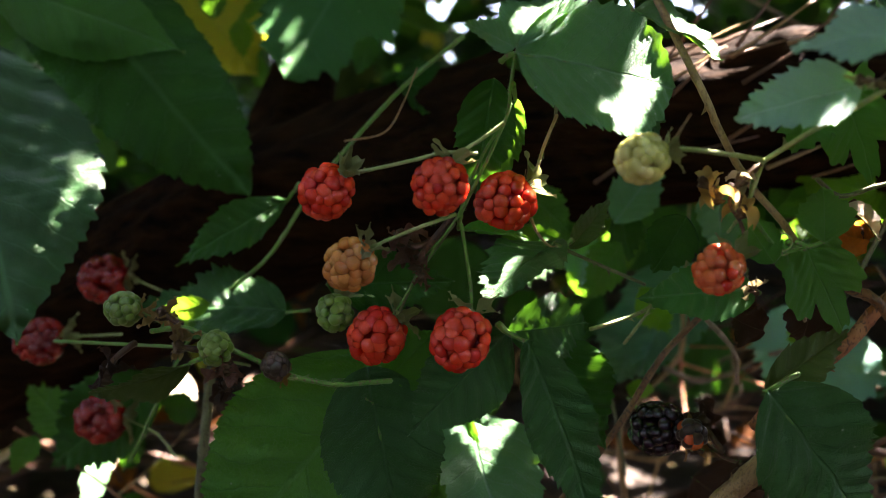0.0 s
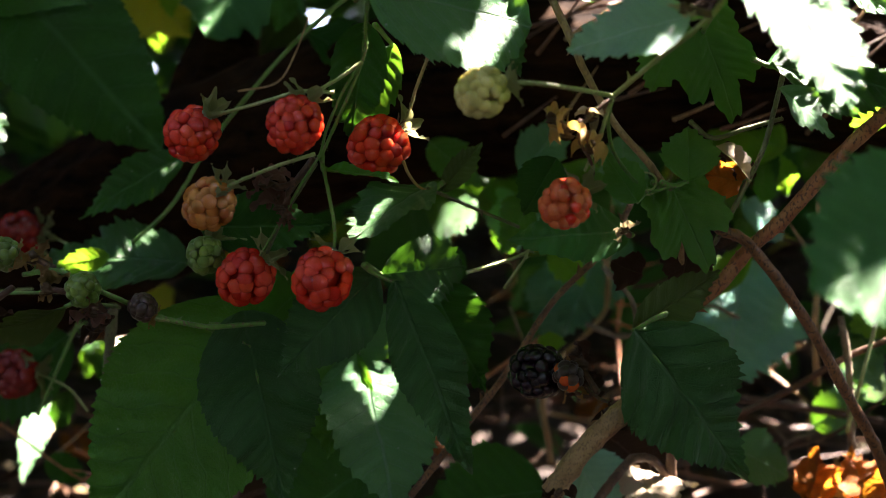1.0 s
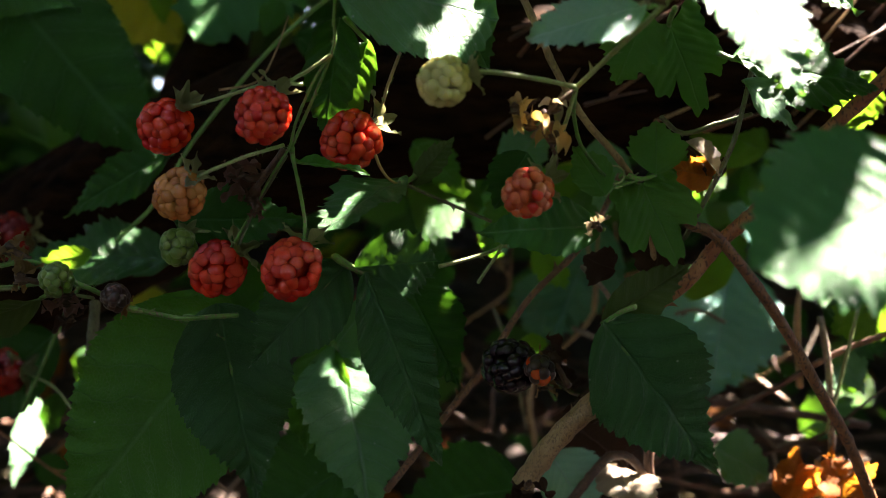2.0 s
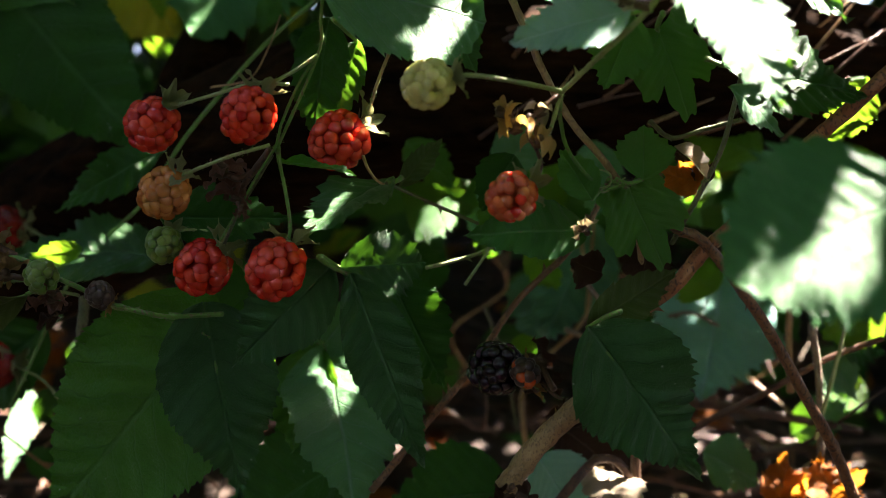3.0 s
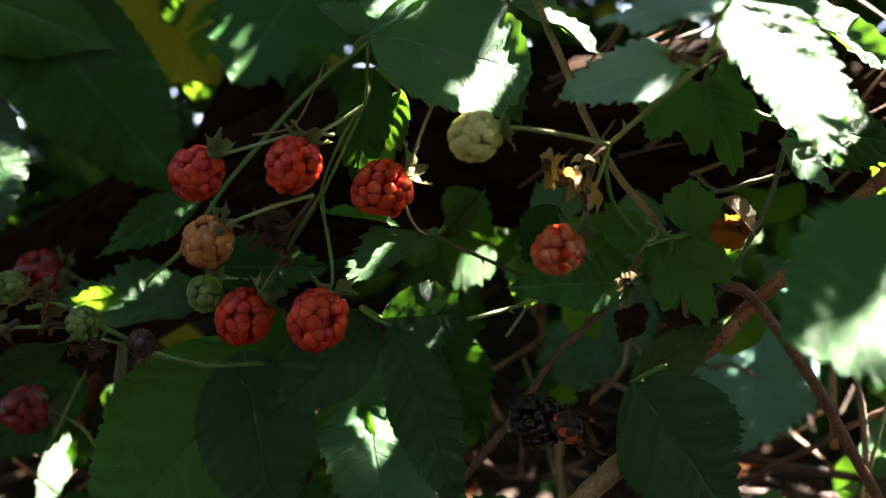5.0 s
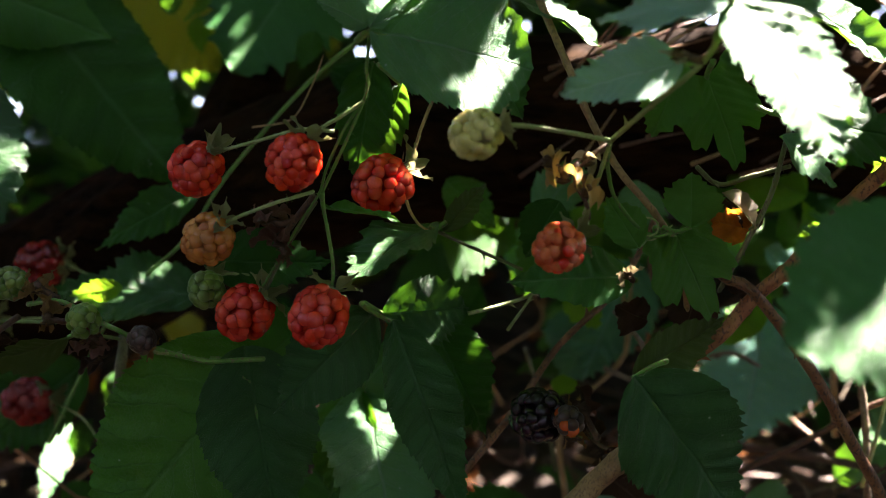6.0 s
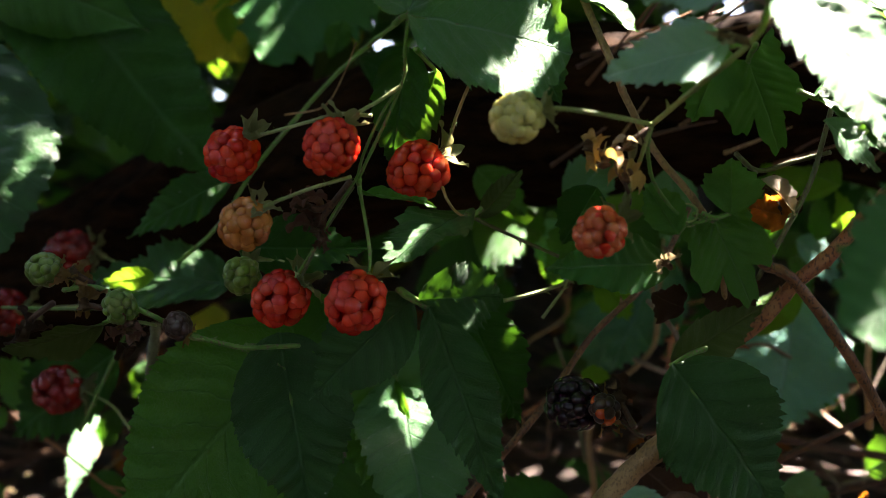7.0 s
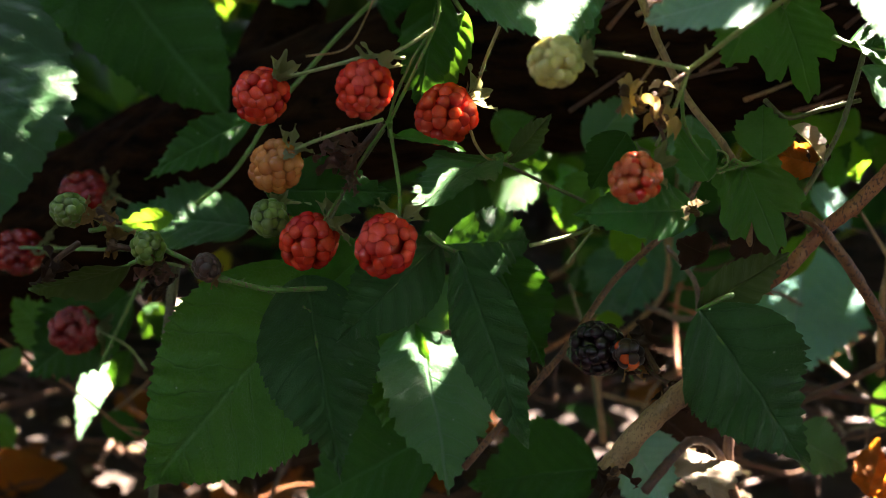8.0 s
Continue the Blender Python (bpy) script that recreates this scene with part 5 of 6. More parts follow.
leaf((-0.0976, 0.4283, 0.2423), (-0.1533, 0.4343, 0.2429), 0.0345, (-0.0116, -0.6520, 0.7581), "deep", "dark green toothed bramble leaf with a sun fleck across it", stalk=[(-0.0885, 0.4216, 0.2433)], bend=0.3, fold=0.15, teeth=18, pucker=1.3)
leaf((-0.1247, 0.4235, 0.2459), (-0.1442, 0.4234, 0.2424), 0.0087, (-0.0283, -0.9777, -0.2079), "fresh", "small bright leaf lit through beside the fleck", bend=0.3, teeth=8, tooth=0.14)
leaf((-0.1595, 0.4883, 0.2100), (-0.2036, 0.4902, 0.1726), 0.0370, (-0.1576, -0.9779, 0.1374), "dark", "dark green toothed bramble leaf behind a dark red berry", stalk=[(-0.1455, 0.4640, 0.2173)], bend=0.2, teeth=20)
leaf((-0.1148, 0.3354, 0.2347), (-0.1423, 0.3294, 0.2276), 0.0163, (0.3181, -0.5637, -0.7622), "olive", "narrow leaf with a bright rim under the stem", stalk=[(-0.1116, 0.3355, 0.2364)], bend=0.3, fold=0.3, teeth=14)
leaf((-0.1791, 0.5408, 0.2547), (-0.1880, 0.5472, 0.2811), 0.0120, (-0.0717, -0.9741, 0.2146), "dark", "narrow dark leaf in deep shade", bend=0.2, teeth=10)
leaf((-0.0980, 0.4389, 0.2832), (-0.1405, 0.4416, 0.2589), 0.0181, (-0.2658, -0.9194, 0.2899), "dark", "slender green leaf beside a straight stem", stalk=[(-0.0927, 0.4318, 0.2894)], bend=0.25, fold=0.15, teeth=16)

# leaves at the top of the view
leaf((-0.1921, 0.6477, 0.4278), (-0.1373, 0.6585, 0.3575), 0.0859, (0.0167, -0.9880, -0.1534), "yellow", "large yellowed leaf lit from behind", stalk=[(-0.1970, 0.6475, 0.4420)], bend=0.2, teeth=18, tooth=0.05)
leaf((-0.0702, 0.5984, 0.4217), (-0.1110, 0.5508, 0.3432), 0.0690, (0.3700, -0.5800, 0.7200), "gloss", "green leaf with a white sunlit toothed edge", stalk=[(-0.0499, 0.5685, 0.4179)], bend=0.25, teeth=18, tooth=0.12, pucker=0.4, taper=1.0, peak=0.5, fold=0.05)
leaf((-0.1195, 0.5584, 0.3822), (-0.1365, 0.5634, 0.3688), 0.0060, (0.1000, -0.9000, 0.3000), "fresh", "narrow bright green leaf tip lit through", bend=0.3, teeth=8, tooth=0.12)
leaf((-0.0756, 0.5988, 0.3673), (-0.0945, 0.6089, 0.3361), 0.0267, (-0.0735, -0.9607, -0.2675), "olive", "olive leaf in the gap above the log", bend=0.2, teeth=12)
leaf((-0.0091, 0.5399, 0.2780), (0.0259, 0.5502, 0.2622), 0.0547, (0.1000, -0.9500, 0.2800), "green", "fresh green leaf below the log", bend=0.1, teeth=14)
leaf((0.0233, 0.5599, 0.2951), (0.0596, 0.5652, 0.2847), 0.0371, (0.2696, -0.8048, 0.5287), "blue", "leaf below the log, sky sheen painted pale blue", bend=0.1, teeth=14)
leaf((0.1423, 0.4807, 0.2841), (0.1091, 0.4904, 0.2987), 0.0298, (-0.1013, -0.9191, 0.3807), "fresh", "fresh green leaf behind the twigs", bend=0.1, teeth=14)
leaf((0.1923, 0.6008, 0.3079), (0.2286, 0.6112, 0.2851), 0.0550, (0.4482, -0.8288, 0.3349), "green", "green leaf beyond the reddish cane", bend=0.1, teeth=14)
leaf((0.0802, 0.5202, 0.3008), (0.0979, 0.5202, 0.3111), 0.0213, (0.1497, -0.9553, -0.2550), "yellow", "yellow green leaf lit through below the log", bend=0.2, teeth=12)
leaf((0.1089, 0.5003, 0.3068), (0.1235, 0.5003, 0.3168), 0.0179, (0.1638, -0.9567, -0.2407), "yellow", "yellowish leaf lit through by the log", bend=0.2, teeth=10)
leaf((0.0372, 0.4807, 0.2057), (0.0499, 0.4828, 0.2037), 0.0088, (0.1075, -0.9459, -0.3061), "fresh", "bright sliver of leaf by the brown cane", bend=0.2, teeth=8)
leaf((-0.0494, 0.3721, 0.2172), (-0.0507, 0.3722, 0.2045), 0.0044, (0.3988, -0.9158, -0.0488), "fresh", "bright sliver of leaf lit through", bend=0.3, teeth=6, tooth=0.15)

# leaves low down
leaf((0.0329, 0.4186, 0.1578), (-0.0141, 0.4271, 0.1479), 0.0420, (-0.2654, -0.7230, 0.6379), "dark", "dark green toothed bramble leaf near the ground", stalk=[(0.0404, 0.4140, 0.1613)], bend=0.3, teeth=18)
leaf((-0.0230, 0.4282, 0.1687), (-0.0784, 0.4351, 0.1351), 0.0451, (-0.3519, -0.8428, 0.4072), "dark", "dark green toothed bramble leaf spreading near the ground", stalk=[(-0.0148, 0.4237, 0.1741)], bend=0.3, teeth=20)
leaf((0.0422, 0.4146, 0.1715), (0.0580, 0.4183, 0.1440), 0.0293, (0.4190, -0.8997, 0.1220), "blue", "bluish green leaf, behind the thick cane, with painted sky sheen", bend=0.3, teeth=16)
leaf((0.0647, 0.4048, 0.1683), (0.0686, 0.3840, 0.1543), 0.0218, (0.1443, -0.5331, 0.8337), "pale", "crinkled pale leaf glaring in the sun", bend=0.4, teeth=12, pucker=1.6, wave=0.1)
leaf((0.0525, 0.4303, 0.1789), (0.0804, 0.4295, 0.1564), 0.0366, (0.1157, -0.9767, 0.1807), "brown", "dead rust brown leaf in shade", bend=0.5, teeth=12, wave=0.12)
leaf((0.1111, 0.4506, 0.1653), (0.1335, 0.4503, 0.1527), 0.0251, (0.2936, -0.7891, 0.5396), "grey", "pale green leaf on the litter", bend=0.3, teeth=12)
leaf((0.1349, 0.4323, 0.1475), (0.1412, 0.4379, 0.1657), 0.0167, (-0.1455, -0.9303, 0.3367), "orange", "dead orange leaf curled upright", bend=1.3, fold=0.5, teeth=12, wave=0.32, tooth=0.1, pucker=2.6)
leaf((0.1564, 0.4316, 0.1451), (0.1521, 0.4376, 0.1656), 0.0245, (0.1822, -0.9328, 0.3109), "orange", "dead orange leaf lit through, torn rim", bend=1.0, fold=0.4, teeth=13, wave=0.34, tooth=0.12, pucker=2.6)
leaf((0.1453, 0.4371, 0.1482), (0.1495, 0.4426, 0.1623), 0.0108, (0.5092, -0.8424, 0.1761), "pale", "pale rolled rim of a dead leaf", bend=1.0, fold=0.6, teeth=8, wave=0.2)
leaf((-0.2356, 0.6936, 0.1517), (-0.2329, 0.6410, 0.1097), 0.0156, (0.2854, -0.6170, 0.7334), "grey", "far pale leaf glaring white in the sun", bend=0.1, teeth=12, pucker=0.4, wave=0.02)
# Next three: the dead pale skin puts the sun's white into the colour.
leaf((-0.2424, 0.7180, 0.1421), (-0.2359, 0.6818, 0.1208), 0.0162, (0.2677, -0.4521, 0.8508), "pale", "small far leaf, sun glare put into its pale colour", bend=0.1, teeth=10, pucker=0.4, wave=0.02)
leaf((-0.2691, 0.6446, 0.1788), (-0.2676, 0.6027, 0.1478), 0.0189, (0.2870, -0.5627, 0.7752), "pale", "far leaf, white sunlight put into its pale colour", bend=0.1, teeth=10, pucker=0.4, wave=0.02)
leaf((-0.1905, 0.7016, 0.1844), (-0.1820, 0.6653, 0.1621), 0.0141, (0.2619, -0.4605, 0.8482), "pale", "far leaf behind a stem, sunlight put into its pale colour", bend=0.1, teeth=8, pucker=0.4, wave=0.02)

# small leaves behind the cluster
leaf((0.0689, 0.4547, 0.2882), (0.0661, 0.4410, 0.2571), 0.0193, (0.1035, -0.9140, 0.3924), "grey", "small grey green leaf catching light", bend=0.25, teeth=11, tooth=0.11)
leaf((0.1388, 0.5526, 0.2746), (0.1276, 0.5635, 0.2600), 0.0131, (-0.0521, -0.8170, -0.5742), "grey", "small grey green leaf catching light", bend=0.25, teeth=11, tooth=0.11)
leaf((0.1494, 0.5848, 0.2519), (0.1648, 0.5920, 0.2340), 0.0148, (0.5423, -0.8294, 0.1345), "green", "small green leaf in dappled shade", bend=0.25, teeth=11, tooth=0.11)
leaf((0.1042, 0.4995, 0.2767), (0.1242, 0.4976, 0.3011), 0.0200, (0.0765, -0.9872, -0.1400), "green", "small green leaf in dappled shade", bend=0.25, teeth=11, tooth=0.11)
leaf((0.0582, 0.5835, 0.2678), (0.0440, 0.5955, 0.2535), 0.0144, (-0.6480, -0.7616, 0.0006), "grey", "small grey green leaf catching light", bend=0.25, teeth=11, tooth=0.11)
leaf((0.0296, 0.4643, 0.2739), (0.0498, 0.4714, 0.2978), 0.0197, (-0.1092, -0.9245, 0.3651), "grey", "small grey green leaf catching light", bend=0.25, teeth=11, tooth=0.11)
leaf((0.1446, 0.5541, 0.2618), (0.1688, 0.5660, 0.2419), 0.0190, (0.5405, -0.8254, 0.1629), "blue", "small leaf below the log, sky sheen painted pale blue", bend=0.25, teeth=11, tooth=0.11)
leaf((0.1229, 0.5608, 0.2670), (0.1352, 0.5562, 0.2533), 0.0118, (-0.0782, -0.9631, 0.2576), "grey", "small grey green leaf catching light", bend=0.25, teeth=11, tooth=0.11)
leaf((0.1359, 0.5328, 0.2790), (0.1245, 0.5277, 0.2638), 0.0119, (-0.1863, -0.8813, 0.4343), "fresh", "small fresh green leaf below the log", bend=0.25, teeth=11, tooth=0.11)
leaf((0.0326, 0.5684, 0.2376), (0.0328, 0.5671, 0.2637), 0.0158, (-0.0707, -0.9962, -0.0516), "green", "small green leaf in dappled shade", bend=0.25, teeth=11, tooth=0.11)
leaf((0.1515, 0.5419, 0.2612), (0.1554, 0.5554, 0.2821), 0.0131, (0.3034, -0.8266, 0.4740), "green", "small green leaf in dappled shade", bend=0.25, teeth=11, tooth=0.11)
leaf((0.0538, 0.5083, 0.2959), (0.0270, 0.5026, 0.2794), 0.0192, (0.0353, -0.9605, 0.2761), "fresh", "small fresh green leaf below the log", bend=0.25, teeth=11, tooth=0.11)
leaf((0.0364, 0.4901, 0.2806), (0.0406, 0.4923, 0.2564), 0.0163, (0.3866, -0.9221, -0.0172), "dark", "small dark green leaf in shade", bend=0.25, teeth=11, tooth=0.11)
leaf((0.0326, 0.6262, 0.2754), (0.0455, 0.6164, 0.2578), 0.0156, (0.2199, -0.7755, 0.5918), "green", "small green leaf in dappled shade", bend=0.25, teeth=11, tooth=0.11)
leaf((0.0361, 0.4843, 0.2654), (0.0246, 0.4974, 0.2411), 0.0214, (-0.7580, -0.6523, 0.0059), "green", "small green leaf in dappled shade", bend=0.25, teeth=11, tooth=0.11)
leaf((0.0266, 0.5612, 0.2694), (0.0362, 0.5485, 0.2390), 0.0198, (-0.1104, -0.9291, 0.3529), "blue", "small leaf below the log, sky sheen painted pale blue", bend=0.25, teeth=11, tooth=0.11)
leaf((0.0098, 0.5933, 0.2393), (-0.0042, 0.5854, 0.2148), 0.0176, (0.0711, -0.9605, 0.2690), "dark", "small dark green leaf in shade", bend=0.25, teeth=11, tooth=0.11)
leaf((0.0547, 0.5711, 0.3017), (0.0491, 0.5583, 0.2742), 0.0174, (-0.1735, -0.8785, 0.4452), "green", "small green leaf in dappled shade", bend=0.25, teeth=11, tooth=0.11)
leaf((0.0469, 0.5503, 0.2621), (0.0243, 0.5354, 0.2433), 0.0180, (0.2368, -0.8786, 0.4147), "blue", "small leaf below the log, sky sheen painted pale blue", bend=0.25, teeth=11, tooth=0.11)
leaf((0.0442, 0.4885, 0.2462), (0.0596, 0.5027, 0.2260), 0.0148, (0.2759, -0.8719, -0.4045), "fresh", "small fresh green leaf below the log", bend=0.25, teeth=11, tooth=0.11)
leaf((-0.0071, 0.4728, 0.2885), (0.0130, 0.4661, 0.2693), 0.0178, (0.0481, -0.9256, 0.3753), "green", "small green leaf in dappled shade", bend=0.25, teeth=11, tooth=0.11)
leaf((0.1740, 0.4497, 0.3133), (0.1606, 0.4528, 0.2865), 0.0191, (-0.1601, -0.9865, -0.0352), "fresh", "small fresh green leaf below the log", bend=0.25, teeth=11, tooth=0.11)
leaf((0.1934, 0.5800, 0.2819), (0.2221, 0.5944, 0.2595), 0.0206, (0.4218, -0.9058, -0.0400), "fresh", "small fresh green leaf below the log", bend=0.25, teeth=11, tooth=0.11)
leaf((0.1916, 0.5898, 0.3091), (0.1809, 0.5889, 0.2868), 0.0151, (0.1185, -0.9928, -0.0179), "blue", "small leaf below the log, sky sheen painted pale blue", bend=0.25, teeth=11, tooth=0.11)
leaf((0.1316, 0.4905, 0.3095), (0.1303, 0.5036, 0.2925), 0.0132, (-0.6675, -0.6124, -0.4235), "fresh", "small fresh green leaf below the log", bend=0.25, teeth=11, tooth=0.11)
leaf((0.1771, 0.5579, 0.2816), (0.1855, 0.5431, 0.2617), 0.0149, (0.0479, -0.7909, 0.6101), "green", "small green leaf in dappled shade", bend=0.25, teeth=11, tooth=0.11)
leaf((0.1584, 0.5280, 0.2654), (0.1504, 0.5148, 0.2838), 0.0124, (0.5598, -0.7703, -0.3055), "fresh", "small fresh green leaf below the log", bend=0.25, teeth=11, tooth=0.11)
leaf((0.1653, 0.5865, 0.3250), (0.1587, 0.5868, 0.2916), 0.0212, (-0.1498, -0.9884, 0.0229), "fresh", "small fresh green leaf below the log", bend=0.25, teeth=11, tooth=0.11)
leaf((0.1919, 0.5780, 0.2878), (0.1822, 0.5721, 0.2681), 0.0128, (-0.0481, -0.9499, 0.3088), "green", "small green leaf in dappled shade", bend=0.25, teeth=11, tooth=0.11)
leaf((0.1361, 0.5287, 0.2846), (0.1489, 0.5356, 0.3086), 0.0163, (-0.0959, -0.9420, 0.3216), "fresh", "small fresh green leaf below the log", bend=0.25, teeth=11, tooth=0.11)
leaf((0.2012, 0.5105, 0.2255), (0.1778, 0.5065, 0.2050), 0.0186, (0.1002, -0.9919, 0.0781), "fresh", "small fresh green leaf below the log", bend=0.25, teeth=11, tooth=0.11)
leaf((0.1690, 0.4825, 0.2029), (0.1840, 0.4828, 0.1809), 0.0172, (0.2339, -0.9609, 0.1483), "grey", "small grey green leaf catching light", bend=0.25, teeth=11, tooth=0.11)
leaf((0.1848, 0.5700, 0.1491), (0.2101, 0.5630, 0.1669), 0.0217, (-0.4016, -0.8885, 0.2221), "grey", "small grey green leaf catching light", bend=0.25, teeth=11, tooth=0.11)
leaf((0.2003, 0.5866, 0.2146), (0.2159, 0.5738, 0.2046), 0.0163, (-0.0532, -0.6538, 0.7548), "green", "small green leaf in dappled shade", bend=0.25, teeth=11, tooth=0.11)
leaf((0.1638, 0.5284, 0.2154), (0.1742, 0.5276, 0.2003), 0.0121, (0.2654, -0.9351, 0.2346), "dark", "small dark green leaf in shade", bend=0.25, teeth=11, tooth=0.11)
leaf((0.2265, 0.5832, 0.1594), (0.2073, 0.5929, 0.1786), 0.0204, (0.0561, -0.8667, 0.4957), "fresh", "small fresh green leaf below the log", bend=0.25, teeth=11, tooth=0.11)
leaf((0.2102, 0.5880, 0.1756), (0.2085, 0.5812, 0.1491), 0.0172, (0.1099, -0.9644, 0.2405), "grey", "small grey green leaf catching light", bend=0.25, teeth=11, tooth=0.11)
leaf((-0.2456, 0.5984, 0.1689), (-0.2366, 0.5909, 0.1919), 0.0142, (0.0117, -0.9504, -0.3109), "dark", "small dark green leaf in shade", bend=0.25, teeth=11, tooth=0.11)
leaf((-0.2441, 0.5774, 0.1205), (-0.2621, 0.5900, 0.1360), 0.0141, (-0.2172, -0.8646, 0.4530), "green", "small green leaf in dappled shade", bend=0.25, teeth=11, tooth=0.11)
leaf((-0.2014, 0.5187, 0.1799), (-0.2248, 0.5277, 0.2028), 0.0210, (0.0796, -0.8978, 0.4331), "green", "small green leaf in dappled shade", bend=0.25, teeth=11, tooth=0.11)
leaf((-0.2053, 0.5542, 0.1871), (-0.2095, 0.5578, 0.1660), 0.0131, (0.2349, -0.9490, -0.2102), "green", "small green leaf in dappled shade", bend=0.25, teeth=11, tooth=0.11)
leaf((-0.1957, 0.6714, 0.1848), (-0.2042, 0.6680, 0.1641), 0.0144, (0.2185, -0.9732, 0.0719), "green", "small green leaf in dappled shade", bend=0.25, teeth=11, tooth=0.11)
leaf((-0.1995, 0.5793, 0.1373), (-0.1785, 0.5790, 0.1264), 0.0151, (0.1003, -0.9713, 0.2158), "dark", "small dark green leaf in shade", bend=0.25, teeth=11, tooth=0.11)
leaf((-0.1894, 0.5944, 0.1686), (-0.2040, 0.6067, 0.1455), 0.0148, (-0.4523, -0.8735, -0.1802), "dark", "small dark green leaf in shade", bend=0.25, teeth=11, tooth=0.11)
leaf((-0.2186, 0.5165, 0.1813), (-0.2245, 0.5035, 0.1670), 0.0122, (0.1246, -0.7592, 0.6389), "green", "small green leaf in dappled shade", bend=0.25, teeth=11, tooth=0.11)
leaf((-0.1635, 0.5993, 0.1751), (-0.1814, 0.5907, 0.1866), 0.0165, (0.5686, -0.7632, 0.3071), "dark", "small dark green leaf in shade", bend=0.25, teeth=11, tooth=0.11)
leaf((0.0079, 0.5093, 0.3313), (-0.0197, 0.5192, 0.3393), 0.0206, (-0.1257, -0.8107, 0.5718), "dark", "small dark green leaf in shade", bend=0.25, teeth=11, tooth=0.11)
leaf((-0.0577, 0.4991, 0.3367), (-0.0286, 0.5030, 0.3205), 0.0268, (0.3895, -0.7610, 0.5188), "dark", "small dark green leaf in shade", bend=0.25, teeth=11, tooth=0.11)
leaf((-0.0699, 0.5431, 0.3610), (-0.0760, 0.5358, 0.3420), 0.0119, (0.2597, -0.9260, 0.2739), "green", "small green leaf in dappled shade", bend=0.25, teeth=11, tooth=0.11)
leaf((0.0068, 0.5636, 0.3395), (0.0169, 0.5688, 0.3191), 0.0147, (0.3025, -0.9485, -0.0934), "dark", "small dark green leaf in shade", bend=0.25, teeth=11, tooth=0.11)
leaf((-0.0533, 0.5584, 0.3518), (-0.0332, 0.5663, 0.3257), 0.0209, (0.2631, -0.9609, -0.0867), "dark", "small dark green leaf in shade", bend=0.25, teeth=11, tooth=0.11)
leaf((-0.0106, 0.4881, 0.3457), (0.0036, 0.4744, 0.3297), 0.0146, (0.1229, -0.6964, 0.7070), "green", "small green leaf in dappled shade", bend=0.25, teeth=11, tooth=0.11)
leaf((-0.1055, 0.6083, 0.4041), (-0.1251, 0.5974, 0.3825), 0.0181, (0.2906, -0.9337, 0.2093), "green", "small green leaf in dappled shade", bend=0.25, teeth=11, tooth=0.11)
leaf((-0.1732, 0.7366, 0.4439), (-0.1680, 0.7339, 0.4151), 0.0183, (0.2455, -0.9598, 0.1362), "fresh", "small fresh green leaf below the log", bend=0.25, teeth=11, tooth=0.11)
leaf((-0.1751, 0.7432, 0.3783), (-0.1700, 0.7423, 0.3577), 0.0128, (-0.0840, -0.9963, 0.0181), "fresh", "small fresh green leaf below the log", bend=0.25, teeth=11, tooth=0.11)
leaf((-0.1381, 0.6646, 0.3522), (-0.1342, 0.6524, 0.3714), 0.0141, (-0.5469, -0.7534, -0.3650), "green", "small green leaf in dappled shade", bend=0.25, teeth=11, tooth=0.11)
leaf((-0.1129, 0.7063, 0.4009), (-0.1135, 0.6966, 0.3709), 0.0174, (-0.1420, -0.9406, 0.3084), "yellow", "small yellowing leaf below the log", bend=0.25, teeth=11, tooth=0.11)
leaf((-0.0800, 0.6453, 0.4238), (-0.0888, 0.6484, 0.4058), 0.0124, (-0.0922, -0.9880, -0.1241), "fresh", "small fresh green leaf below the log", bend=0.25, teeth=11, tooth=0.11)
leaf((-0.1400, 0.6123, 0.3816), (-0.1389, 0.6125, 0.3611), 0.0123, (-0.0226, -0.9997, -0.0094), "fresh", "small fresh green leaf below the log", bend=0.25, teeth=11, tooth=0.11)
leaf((-0.1341, 0.7272, 0.3993), (-0.1217, 0.7284, 0.3870), 0.0145, (0.4899, -0.7605, 0.4261), "fresh", "small fresh green leaf below the log", bend=0.25, teeth=11, tooth=0.11)
leaf((-0.1390, 0.6449, 0.4306), (-0.1437, 0.6510, 0.4133), 0.0132, (-0.5312, -0.8335, -0.1517), "green", "small green leaf in dappled shade", bend=0.25, teeth=11, tooth=0.11)
leaf((-0.0824, 0.6577, 0.3769), (-0.1074, 0.6637, 0.3575), 0.0195, (-0.1937, -0.9796, -0.0540), "fresh", "small fresh green leaf below the log", bend=0.25, teeth=11, tooth=0.11)
leaf((-0.1345, 0.7412, 0.4038), (-0.1568, 0.7492, 0.3856), 0.0177, (-0.3002, -0.9524, -0.0528), "yellow", "small yellowing leaf below the log", bend=0.25, teeth=11, tooth=0.11)
leaf((-0.1528, 0.6013, 0.3793), (-0.1517, 0.6031, 0.4016), 0.0136, (0.0267, -0.9964, 0.0803), "green", "small green leaf in dappled shade", bend=0.25, teeth=11, tooth=0.11)

# stems and canes
cane([(0.0350, 0.2850, 0.2893), (0.0414, 0.2680, 0.2955), (0.0486, 0.2420, 0.3026), (0.0497, 0.2310, 0.3077), (0.0505, 0.2270, 0.3113), (0.0504, 0.2149, 0.3181), (0.0529, 0.2148, 0.3318)], 0.00061, 0.00070, "lime", "green arching bramble stem with a forked joint", prickles=4)
cane([(0.0350, 0.2850, 0.2893), (0.0322, 0.2901, 0.2784), (0.0304, 0.3002, 0.2717)], 0.00053, 0.00042, "lime", "short green side stem at a fork", prickles=0)
